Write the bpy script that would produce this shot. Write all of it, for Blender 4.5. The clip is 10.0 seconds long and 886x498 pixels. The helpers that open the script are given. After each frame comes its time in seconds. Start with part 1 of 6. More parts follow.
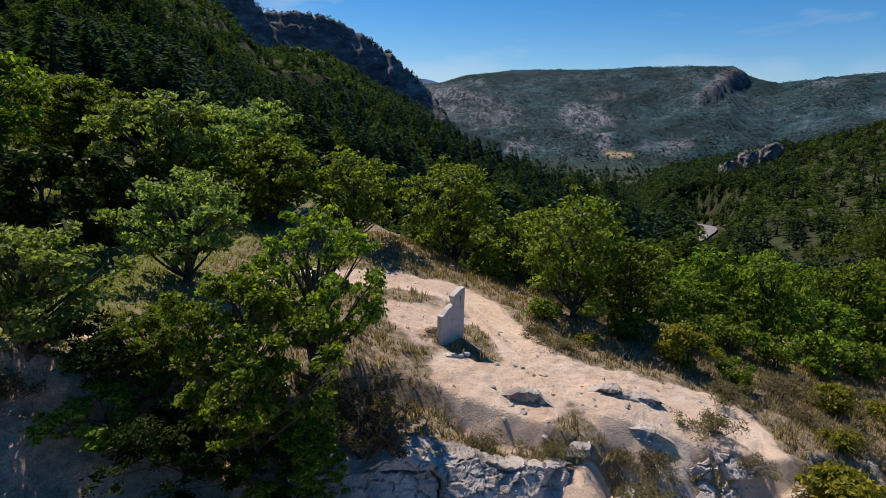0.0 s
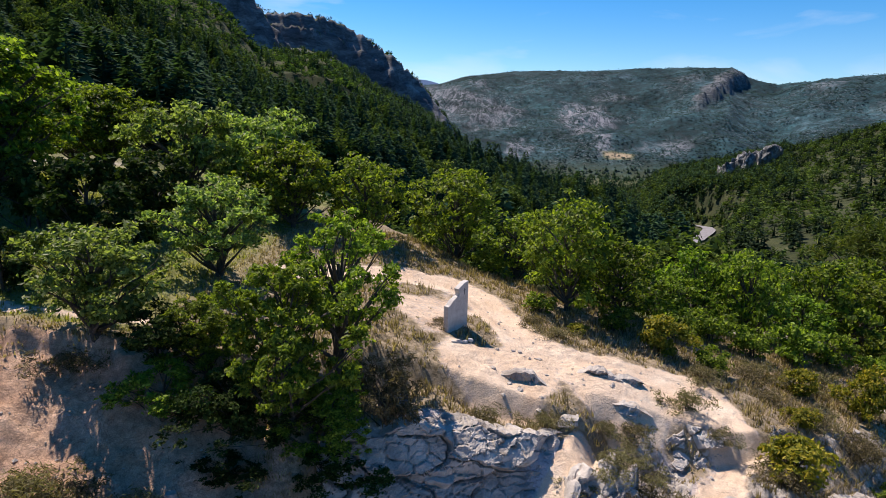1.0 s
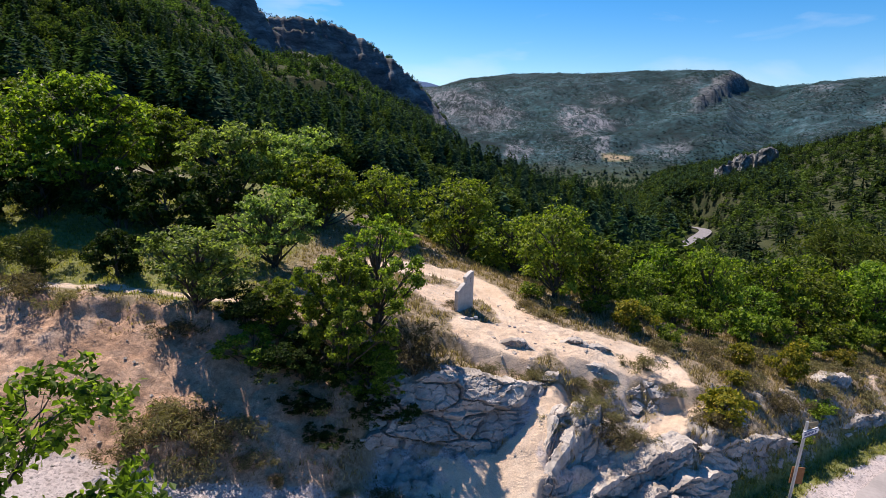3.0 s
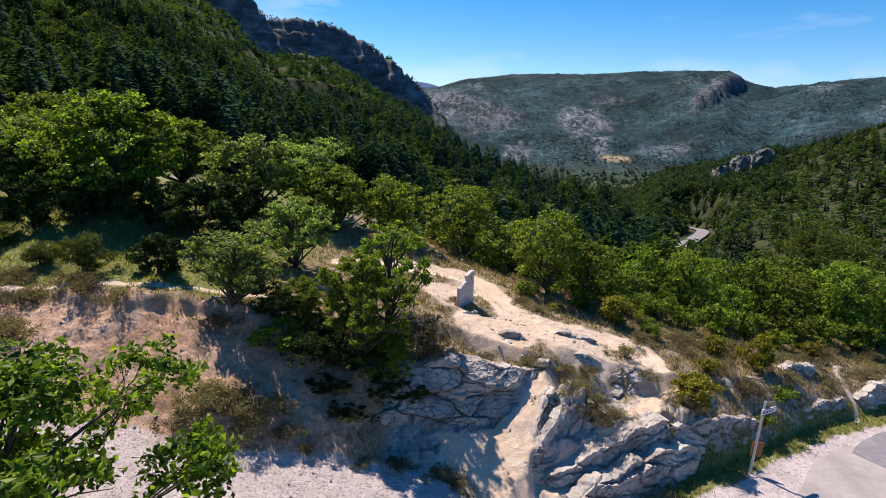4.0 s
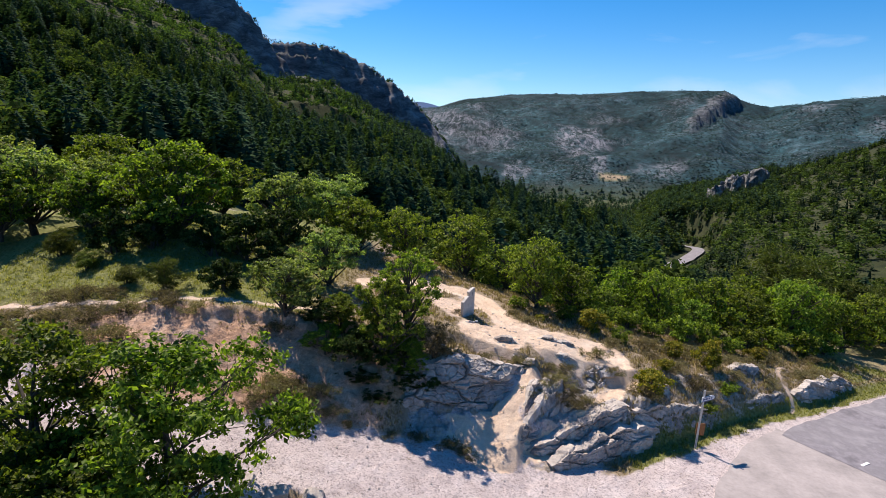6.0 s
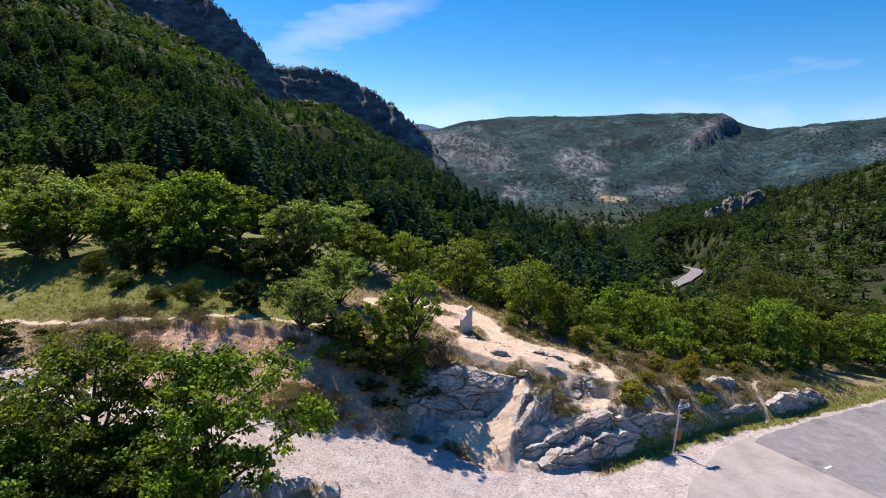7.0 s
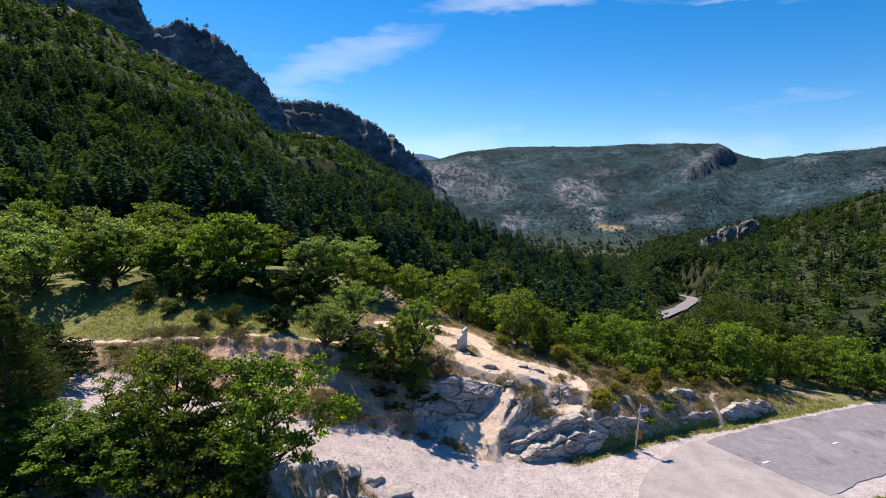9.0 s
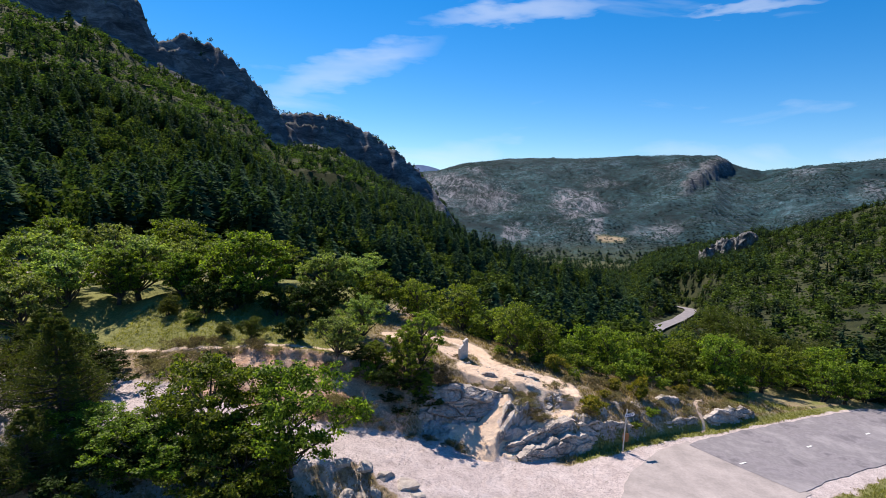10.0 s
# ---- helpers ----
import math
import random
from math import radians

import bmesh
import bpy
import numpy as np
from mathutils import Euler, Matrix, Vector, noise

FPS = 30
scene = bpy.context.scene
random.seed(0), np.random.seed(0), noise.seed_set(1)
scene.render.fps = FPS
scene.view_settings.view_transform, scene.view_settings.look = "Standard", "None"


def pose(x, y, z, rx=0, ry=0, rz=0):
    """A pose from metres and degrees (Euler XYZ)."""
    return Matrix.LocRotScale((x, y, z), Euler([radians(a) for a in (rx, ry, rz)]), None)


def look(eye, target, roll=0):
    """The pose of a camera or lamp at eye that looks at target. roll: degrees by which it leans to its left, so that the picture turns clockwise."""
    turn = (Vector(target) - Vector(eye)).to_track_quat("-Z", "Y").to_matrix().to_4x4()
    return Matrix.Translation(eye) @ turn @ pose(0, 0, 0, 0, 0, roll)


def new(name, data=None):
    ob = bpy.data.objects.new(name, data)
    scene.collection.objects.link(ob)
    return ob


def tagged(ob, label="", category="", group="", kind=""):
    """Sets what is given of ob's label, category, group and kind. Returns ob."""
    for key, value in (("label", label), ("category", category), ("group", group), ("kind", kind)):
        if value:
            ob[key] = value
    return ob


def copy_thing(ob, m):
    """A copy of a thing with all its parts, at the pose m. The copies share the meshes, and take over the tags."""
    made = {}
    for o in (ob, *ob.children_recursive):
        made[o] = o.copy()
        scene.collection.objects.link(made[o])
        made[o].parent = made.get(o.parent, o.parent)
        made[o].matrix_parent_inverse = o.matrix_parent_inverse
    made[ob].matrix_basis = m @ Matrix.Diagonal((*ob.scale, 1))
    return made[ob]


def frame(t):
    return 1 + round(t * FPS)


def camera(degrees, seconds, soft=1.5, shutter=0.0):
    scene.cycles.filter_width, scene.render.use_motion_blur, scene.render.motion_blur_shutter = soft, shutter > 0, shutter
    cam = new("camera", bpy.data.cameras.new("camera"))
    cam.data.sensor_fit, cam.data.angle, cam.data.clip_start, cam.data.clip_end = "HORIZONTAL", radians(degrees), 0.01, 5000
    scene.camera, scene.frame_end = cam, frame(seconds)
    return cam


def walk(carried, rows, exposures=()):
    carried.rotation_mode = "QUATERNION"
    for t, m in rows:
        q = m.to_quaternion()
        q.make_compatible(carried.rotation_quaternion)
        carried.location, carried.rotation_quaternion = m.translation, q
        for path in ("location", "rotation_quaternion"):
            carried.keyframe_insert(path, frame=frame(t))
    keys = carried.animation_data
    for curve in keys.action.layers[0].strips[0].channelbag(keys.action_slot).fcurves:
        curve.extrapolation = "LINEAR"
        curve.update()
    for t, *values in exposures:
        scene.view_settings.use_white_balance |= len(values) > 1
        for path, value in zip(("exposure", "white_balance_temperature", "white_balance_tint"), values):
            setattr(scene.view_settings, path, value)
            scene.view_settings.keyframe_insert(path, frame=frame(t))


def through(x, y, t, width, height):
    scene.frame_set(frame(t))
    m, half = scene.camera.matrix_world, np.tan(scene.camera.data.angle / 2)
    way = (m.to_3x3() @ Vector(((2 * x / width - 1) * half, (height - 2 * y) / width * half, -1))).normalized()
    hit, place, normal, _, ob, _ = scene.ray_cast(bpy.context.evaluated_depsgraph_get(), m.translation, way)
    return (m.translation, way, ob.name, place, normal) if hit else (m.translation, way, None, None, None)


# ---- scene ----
cam = camera(73.7, 10.0, soft=0.6)
PATH = [
    (0, (-0.0, -0.776, 8.989), (-0.125, 1.175, 8.565), 1.74),
    (0.5, (-0.032, -1.566, 9.125), (-0.156, 0.385, 8.703), 1.74),
    (1, (-0.056, -2.406, 9.253), (-0.18, -0.455, 8.832), 1.84),
    (1.5, (-0.099, -3.314, 9.372), (-0.223, -1.363, 8.952), 1.84),
    (2, (-0.14, -4.302, 9.535), (-0.264, -2.35, 9.116), 1.84),
    (2.5, (-0.165, -5.335, 9.721), (-0.288, -3.383, 9.304), 1.84),
    (4, (-0.189, -8.633, 10.452), (-0.309, -6.68, 10.038), 1.84),
    (4.5, (-0.21, -9.841, 10.759), (-0.33, -7.888, 10.347), 1.74),
    (5, (-0.23, -11.072, 11.064), (-0.351, -9.115, 10.668), 1.74),
    (6.5, (-0.15, -14.751, 11.863), (-0.272, -12.781, 11.54), 1.74),
    (7, (-0.063, -16.04, 12.109), (-0.188, -14.064, 11.825), 1.74),
    (7.5, (0.022, -17.318, 12.319), (-0.103, -15.338, 12.068), 1.74),
    (8, (0.134, -18.623, 12.535), (0.008, -16.64, 12.306), 1.74),
    (8.5, (0.235, -20.014, 12.742), (0.109, -18.029, 12.533), 1.74),
    (9, (0.306, -21.404, 12.953), (0.178, -19.417, 12.766), 1.64),
    (9.5, (0.329, -22.819, 13.245), (0.201, -20.83, 13.076), 1.74),
    (10, (0.303, -24.224, 13.589), (0.174, -22.234, 13.438), 1.74),
]
walk(cam, [(t, look(eye, target, roll)) for t, eye, target, roll in PATH], exposures=((0.0, 0.05, 6500, 15), (0.1, 0.55, 6500, 15), (10.0, 0.55, 6500, 15)))


# ---- world, sun, exposure ----
SUN_DIR = Vector((-0.4, 0.385, 0.832)).normalized()
sun_el = math.asin(SUN_DIR.z)
sun_az = math.atan2(SUN_DIR.x, SUN_DIR.y)
world = bpy.data.worlds.new("sky")
scene.world = world
world.use_nodes = True
wn, wl = world.node_tree.nodes, world.node_tree.links
wn.clear()
w_out, w_bg = wn.new("ShaderNodeOutputWorld"), wn.new("ShaderNodeBackground")
w_sky = wn.new("ShaderNodeTexSky")
w_sky.sky_type, w_sky.sun_disc = "NISHITA", False
w_sky.sun_elevation, w_sky.sun_rotation = sun_el, sun_az
w_sky.altitude, w_sky.air_density, w_sky.dust_density, w_sky.ozone_density = 900, 1.0, 0.2, 4.0
w_bg.inputs["Strength"].default_value = 0.08
# thin high cloud, wisps drawn out sideways
w_co, w_map = wn.new("ShaderNodeTexCoord"), wn.new("ShaderNodeMapping")
w_map.inputs["Scale"].default_value = (2.2, 2.2, 9.0)
w_map.inputs["Rotation"].default_value = (0.0, 0.22, 0.0)
w_noise = wn.new("ShaderNodeTexNoise")
w_noise.inputs["Scale"].default_value, w_noise.inputs["Detail"].default_value, w_noise.inputs["Distortion"].default_value = 1.7, 6.0, 0.5
w_ramp = wn.new("ShaderNodeValToRGB")
w_ramp.color_ramp.elements[0].position, w_ramp.color_ramp.elements[1].position = 0.56, 0.86
w_amt = wn.new("ShaderNodeMath")
w_amt.operation = "MULTIPLY"
w_amt.inputs[1].default_value = 0.55
w_mix = wn.new("ShaderNodeMix")
w_mix.data_type = "RGBA"
w_mix.inputs["B"].default_value = (7.5, 8.2, 9.0, 1)
wl.new(w_co.outputs["Generated"], w_map.inputs["Vector"])
wl.new(w_map.outputs["Vector"], w_noise.inputs["Vector"])
wl.new(w_noise.outputs["Fac"], w_ramp.inputs["Fac"])
# two long streamers of cirrus ahead
w_sep = wn.new("ShaderNodeSeparateXYZ")
wl.new(w_co.outputs["Generated"], w_sep.inputs["Vector"])


def sky_math(op, a, b=None, clamp=False):
    m = wn.new("ShaderNodeMath")
    m.operation, m.use_clamp = op, clamp
    for k, v in enumerate((a, b)):
        if isinstance(v, (int, float)):
            m.inputs[k].default_value = v
        elif v is not None:
            wl.new(v, m.inputs[k])
    return m.outputs["Value"]


side = sky_math("DIVIDE", w_sep.outputs["X"], sky_math("MAXIMUM", w_sep.outputs["Y"], 0.05))
rise = sky_math("DIVIDE", w_sep.outputs["Z"], sky_math("MAXIMUM", w_sep.outputs["Y"], 0.05))
w_warp = wn.new("ShaderNodeTexNoise")
w_warp.inputs["Scale"].default_value, w_warp.inputs["Detail"].default_value = 9.0, 7.0
wl.new(w_map.outputs["Vector"], w_warp.inputs["Vector"])
rise = sky_math("ADD", rise, sky_math("MULTIPLY", sky_math("SUBTRACT", w_warp.outputs["Fac"], 0.5), 0.05))
streams = None
for a, b, slope, wa, wb in ((-0.235, 0.222, 0.3, 0.17, 0.034), (-0.19, 0.235, 0.22, 0.1, 0.02), (0.05, 0.318, 0.1, 0.17, 0.022), (0.42, 0.33, 0.15, 0.12, 0.012)):
    du = sky_math("SUBTRACT", side, a)
    dv = sky_math("SUBTRACT", sky_math("SUBTRACT", rise, b), sky_math("MULTIPLY", du, slope))
    d = sky_math("ADD", sky_math("POWER", sky_math("ABSOLUTE", sky_math("DIVIDE", du, wa)), 2.0), sky_math("POWER", sky_math("ABSOLUTE", sky_math("DIVIDE", dv, wb)), 2.0))
    m = sky_math("SUBTRACT", 1.0, d, True)
    streams = m if streams is None else sky_math("MAXIMUM", streams, m)
streams = sky_math("MULTIPLY", streams, sky_math("ADD", 0.15, w_noise.outputs["Fac"]))
wl.new(sky_math("MAXIMUM", w_ramp.outputs["Color"], streams), w_amt.inputs[0])
wl.new(w_amt.outputs["Value"], w_mix.inputs["Factor"])
w_sat = wn.new("ShaderNodeHueSaturation")
w_sat.inputs["Saturation"].default_value, w_sat.inputs["Value"].default_value = 1.42, 1.25
wl.new(w_sky.outputs["Color"], w_sat.inputs["Color"])
wl.new(w_sat.outputs["Color"], w_mix.inputs["A"])
wl.new(w_mix.outputs["Result"], w_bg.inputs["Color"])
wl.new(w_bg.outputs["Background"], w_out.inputs["Surface"])

sun = new("sun", bpy.data.lights.new("sun", "SUN"))
sun.data.energy, sun.data.angle, sun.data.color = 5.0, radians(0.53), (1.0, 0.9, 0.75)
sun.matrix_world = look(SUN_DIR * 50, (0, 0, 0))
scene.view_settings.exposure = 0.55


# ---- materials ----
def material(name):
    m = bpy.data.materials.new(name)
    m.use_nodes = True
    n, l = m.node_tree.nodes, m.node_tree.links
    return m, n, l, n["Principled BSDF"]


def noise_node(n, l, scale, detail=4.0, rough=0.6, vec=None, distortion=0.0):
    t = n.new("ShaderNodeTexNoise")
    t.inputs["Scale"].default_value, t.inputs["Detail"].default_value, t.inputs["Roughness"].default_value = scale, detail, rough
    t.inputs["Distortion"].default_value = distortion
    if vec is not None:
        l.new(vec, t.inputs["Vector"])
    return t.outputs["Fac"]


def ramp(n, l, fac, stops):
    r = n.new("ShaderNodeValToRGB")
    e = r.color_ramp.elements
    while len(e) < len(stops):
        e.new(0.5)
    for k, (p, c) in enumerate(stops):
        e[k].position = p
        e[k].color = (*c, 1) if len(c) == 3 else c
    l.new(fac, r.inputs["Fac"])
    return r.outputs["Color"]


def mixed(n, l, fac, a, b, mode="MIX"):
    m = n.new("ShaderNodeMix")
    m.data_type, m.blend_type = "RGBA", mode
    for sock, v in (("Factor", fac), ("A", a), ("B", b)):
        if isinstance(v, (int, float)):
            m.inputs[sock].default_value = v
        elif isinstance(v, tuple):
            m.inputs[sock].default_value = (*v, 1)
        else:
            l.new(v, m.inputs[sock])
    return m.outputs["Result"]


def maths(n, l, op, a, b=None, clamp=False):
    m = n.new("ShaderNodeMath")
    m.operation, m.use_clamp = op, clamp
    for k, v in enumerate((a, b)):
        if v is None:
            continue
        if isinstance(v, (int, float)):
            m.inputs[k].default_value = v
        else:
            l.new(v, m.inputs[k])
    return m.outputs["Value"]


def bump(n, l, bsdf, height, strength, dist):
    b = n.new("ShaderNodeBump")
    b.inputs["Strength"].default_value, b.inputs["Distance"].default_value = strength, dist
    l.new(height, b.inputs["Height"])
    l.new(b.outputs["Normal"], bsdf.inputs["Normal"])


def place(n):
    return n.new("ShaderNodeTexCoord").outputs["Object"]


def grey(v):
    return (v, v, v)


ROCK_STOPS = ((0.25, (0.17, 0.145, 0.13)), (0.42, (0.37, 0.325, 0.295)), (0.58, (0.55, 0.49, 0.445)), (0.8, (0.7, 0.63, 0.57)))


def rock_colour(n, l, co):
    big = noise_node(n, l, 0.9, 6, 0.7, co, 0.4)
    fine = noise_node(n, l, 9.0, 5, 0.7, co)
    c = ramp(n, l, big, ROCK_STOPS)
    c = mixed(n, l, 0.6, c, ramp(n, l, fine, ((0.3, grey(0.5)), (0.5, grey(0.9)), (0.65, grey(1.0)))), "MULTIPLY")
    stain = noise_node(n, l, 2.3, 4, 0.6, co, 1.0)
    return mixed(n, l, ramp(n, l, stain, ((0.55, grey(0)), (0.7, grey(0.55)))), c, (0.42, 0.31, 0.2)), fine, big


def rock_material():
    m, n, l, b = material("limestone")
    co = place(n)
    c, fine, big = rock_colour(n, l, co)
    l.new(c, b.inputs["Base Color"])
    b.inputs["Roughness"].default_value = 0.92
    v = n.new("ShaderNodeTexVoronoi")
    v.feature = "DISTANCE_TO_EDGE"
    v.inputs["Scale"].default_value = 3.0
    l.new(co, v.inputs["Vector"])
    h = maths(n, l, "ADD", maths(n, l, "MULTIPLY", ramp(n, l, v.outputs["Distance"], ((0.0, grey(0)), (0.02, grey(1)))), 0.12), fine)
    bump(n, l, b, h, 0.9, 0.045)
    return m


def ground_material():
    """Gravel, sand, dry grass, red earth and bare rock, laid out by the land's own zones."""
    m, n, l, b = material("ground")
    co = place(n)
    at = {}
    for key in ("sand", "grass", "red", "rock", "scrub", "lush", "crag", "floor", "bare"):
        a = n.new("ShaderNodeAttribute")
        a.attribute_name = key
        at[key] = a.outputs["Fac"]
    n1, n2, n3 = noise_node(n, l, 1.1, 6, 0.65, co), noise_node(n, l, 7.0, 6, 0.7, co), noise_node(n, l, 38.0, 4, 0.7, co)
    # gravel: pale, pinkish, with stones
    vor = n.new("ShaderNodeTexVoronoi")
    vor.inputs["Scale"].default_value = 22.0
    l.new(co, vor.inputs["Vector"])
    stones = n.new("ShaderNodeSeparateColor")
    l.new(vor.outputs["Color"], stones.inputs["Color"])
    gravel_c = ramp(n, l, n1, ((0.3, (0.47, 0.395, 0.385)), (0.5, (0.59, 0.505, 0.495)), (0.7, (0.68, 0.6, 0.595))))
    gravel_c = mixed(n, l, 0.55, gravel_c, ramp(n, l, stones.outputs["Red"], ((0.05, grey(0.25)), (0.3, grey(0.85)), (0.95, grey(1.12)))), "MULTIPLY")
    gravel_c = mixed(n, l, 0.4, gravel_c, ramp(n, l, n2, ((0.3, grey(0.6)), (0.6, grey(1.0)))), "MULTIPLY")
    sand_c = ramp(n, l, n1, ((0.3, (0.66, 0.47, 0.33)), (0.55, (0.78, 0.6, 0.455)), (0.75, (0.82, 0.68, 0.55))))
    sand_c = mixed(n, l, 0.35, sand_c, ramp(n, l, n2, ((0.32, grey(0.6)), (0.6, grey(1.0)))), "MULTIPLY")
    grass_c = ramp(n, l, n2, ((0.3, (0.13, 0.1, 0.06)), (0.45, (0.26, 0.2, 0.13)), (0.6, (0.39, 0.305, 0.21)), (0.78, (0.5, 0.4, 0.3))))
    lush_c = ramp(n, l, n2, ((0.3, (0.09, 0.1, 0.03)), (0.5, (0.19, 0.2, 0.065)), (0.75, (0.31, 0.29, 0.13))))
    grass_c = mixed(n, l, at["lush"], grass_c, lush_c)
    red_c = ramp(n, l, n1, ((0.3, (0.46, 0.275, 0.18)), (0.5, (0.62, 0.4, 0.28)), (0.7, (0.7, 0.51, 0.395))))
    red_c = mixed(n, l, 0.7, red_c, ramp(n, l, n2, ((0.3, grey(0.4)), (0.65, grey(1.1)))), "MULTIPLY")
    pebble = ramp(n, l, n3, ((0.36, grey(0.6)), (0.5, grey(1.05)), (0.66, grey(1.4))))
    red_c = mixed(n, l, 0.6, red_c, pebble, "MULTIPLY")
    sand_c = mixed(n, l, 0.4, sand_c, pebble, "MULTIPLY")
    gravel_c = mixed(n, l, 0.4, gravel_c, pebble, "MULTIPLY")
    # thin wavering lines, darker in the red earth's colour
    thin_lines = noise_node(n, l, 2.6, 3, 0.55, co, 1.6)
    red_c = mixed(n, l, 0.6, red_c, ramp(n, l, thin_lines, ((0.47, grey(1.0)), (0.5, grey(0.4)), (0.53, grey(1.0)))), "MULTIPLY")
    rock_c, fine, big = rock_colour(n, l, co)
    # far ridge: scrub and bare limestone, with distance haze mixed in as blue
    far1, far2 = noise_node(n, l, 0.012, 8, 0.7, co), noise_node(n, l, 0.075, 5, 0.75, co)
    hazed_scrub_c = ramp(n, l, far1, ((0.36, (0.012, 0.036, 0.04)), (0.48, (0.02, 0.055, 0.058)), (0.57, (0.034, 0.075, 0.078)), (0.68, (0.085, 0.125, 0.135))))
    hazed_scrub_c = mixed(n, l, 0.85, hazed_scrub_c, ramp(n, l, far2, ((0.4, grey(0.4)), (0.55, grey(0.9)), (0.7, grey(1.7)))), "MULTIPLY")
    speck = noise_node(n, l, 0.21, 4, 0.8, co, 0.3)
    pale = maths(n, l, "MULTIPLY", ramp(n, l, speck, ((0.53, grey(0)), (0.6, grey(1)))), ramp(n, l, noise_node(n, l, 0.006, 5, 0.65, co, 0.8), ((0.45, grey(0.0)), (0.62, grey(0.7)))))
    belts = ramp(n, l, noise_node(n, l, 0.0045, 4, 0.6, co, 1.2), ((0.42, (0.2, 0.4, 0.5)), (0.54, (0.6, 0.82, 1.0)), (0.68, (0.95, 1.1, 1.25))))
    hazed_scrub_c = mixed(n, l, 0.8, hazed_scrub_c, belts, "MULTIPLY")
    hazed_scrub_c = mixed(n, l, maths(n, l, "MULTIPLY", pale, 0.45), hazed_scrub_c, (0.25, 0.265, 0.3))
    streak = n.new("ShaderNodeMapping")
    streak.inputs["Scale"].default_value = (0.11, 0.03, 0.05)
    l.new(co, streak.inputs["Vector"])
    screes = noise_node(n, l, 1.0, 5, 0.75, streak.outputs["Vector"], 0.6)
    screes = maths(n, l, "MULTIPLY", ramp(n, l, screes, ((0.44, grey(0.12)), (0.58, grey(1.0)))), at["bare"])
    hazed_scrub_c = mixed(n, l, screes, hazed_scrub_c, ramp(n, l, far2, ((0.35, (0.1, 0.108, 0.13)), (0.6, (0.225, 0.225, 0.255)))))

    def zone(key, width=0.5):
        s = maths(n, l, "ADD", at[key], maths(n, l, "MULTIPLY", maths(n, l, "SUBTRACT", n2, 0.5), 1.0))
        return ramp(n, l, s, ((0.5 - width * 0.3, grey(0)), (0.5 + width * 0.3, grey(1))))

    c = gravel_c
    c = mixed(n, l, zone("grass", 0.5), c, grass_c)
    c = mixed(n, l, zone("red", 0.6), c, red_c)
    c = mixed(n, l, zone("rock", 0.35), c, rock_c)
    c = mixed(n, l, zone("sand", 0.6), c, sand_c)
    c = mixed(n, l, at["scrub"], c, hazed_scrub_c)
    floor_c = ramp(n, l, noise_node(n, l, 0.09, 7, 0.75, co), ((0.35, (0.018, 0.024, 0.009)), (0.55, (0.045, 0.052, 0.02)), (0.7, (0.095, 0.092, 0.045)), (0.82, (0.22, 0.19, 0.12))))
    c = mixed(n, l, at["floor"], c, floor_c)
    beds = n.new("ShaderNodeMapping")
    beds.inputs["Scale"].default_value = (0.06, 0.06, 0.15)
    l.new(co, beds.inputs["Vector"])
    crag_c = ramp(n, l, noise_node(n, l, 1.0, 8, 0.78, beds.outputs["Vector"], 0.5), ((0.36, (0.03, 0.034, 0.042)), (0.5, (0.1, 0.103, 0.115)), (0.64, (0.24, 0.24, 0.25))))
    c = mixed(n, l, at["crag"], c, crag_c)
    l.new(c, b.inputs["Base Color"])
    b.inputs["Roughness"].default_value = 0.95
    b.inputs["Specular IOR Level"].default_value = 0.2
    bump(n, l, b, maths(n, l, "ADD", maths(n, l, "MULTIPLY", n3, 0.5), maths(n, l, "ADD", n2, maths(n, l, "MULTIPLY", stones.outputs["Red"], 0.35))), 0.9, 0.07)
    return m


def plain(name, stops, scale=6.0, rough=0.8, metal=0.0, bumpy=0.2, dist=0.01):
    m, n, l, b = material(name)
    co = place(n)
    f = noise_node(n, l, scale, 6, 0.65, co, 0.3)
    g = noise_node(n, l, scale * 9, 4, 0.7, co)
    c = mixed(n, l, 0.4, ramp(n, l, f, stops), ramp(n, l, g, ((0.3, grey(0.6)), (0.6, grey(1.0)))), "MULTIPLY")
    l.new(c, b.inputs["Base Color"])
    b.inputs["Roughness"].default_value, b.inputs["Metallic"].default_value = rough, metal
    if bumpy:
        bump(n, l, b, g, bumpy, dist)
    return m


def foliage(name, dark, mid, light, through=0.35, rough=0.6, gloss=0.25):
    m, n, l, b = material(name)
    geo, info = n.new("ShaderNodeNewGeometry"), n.new("ShaderNodeObjectInfo")
    shade = ramp(n, l, geo.outputs["Random Per Island"], ((0.0, dark), (0.55, mid), (1.0, light)))
    hue = n.new("ShaderNodeHueSaturation")
    l.new(maths(n, l, "ADD", 0.485, maths(n, l, "MULTIPLY", info.outputs["Random"], 0.03)), hue.inputs["Hue"])
    l.new(maths(n, l, "ADD", 0.72, maths(n, l, "MULTIPLY", info.outputs["Random"], 0.5)), hue.inputs["Value"])
    l.new(shade, hue.inputs["Color"])
    c = hue.outputs["Color"]
    l.new(c, b.inputs["Base Color"])
    b.inputs["Roughness"].default_value = rough
    b.inputs["Specular IOR Level"].default_value = gloss
    t, mx = n.new("ShaderNodeBsdfTranslucent"), n.new("ShaderNodeMixShader")
    l.new(mixed(n, l, 1.0, c, (1.2, 1.3, 0.5), "MULTIPLY"), t.inputs["Color"])
    mx.inputs["Fac"].default_value = through
    l.new(b.outputs["BSDF"], mx.inputs[1])
    l.new(t.outputs["BSDF"], mx.inputs[2])
    l.new(mx.outputs["Shader"], n["Material Output"].inputs["Surface"])
    return m


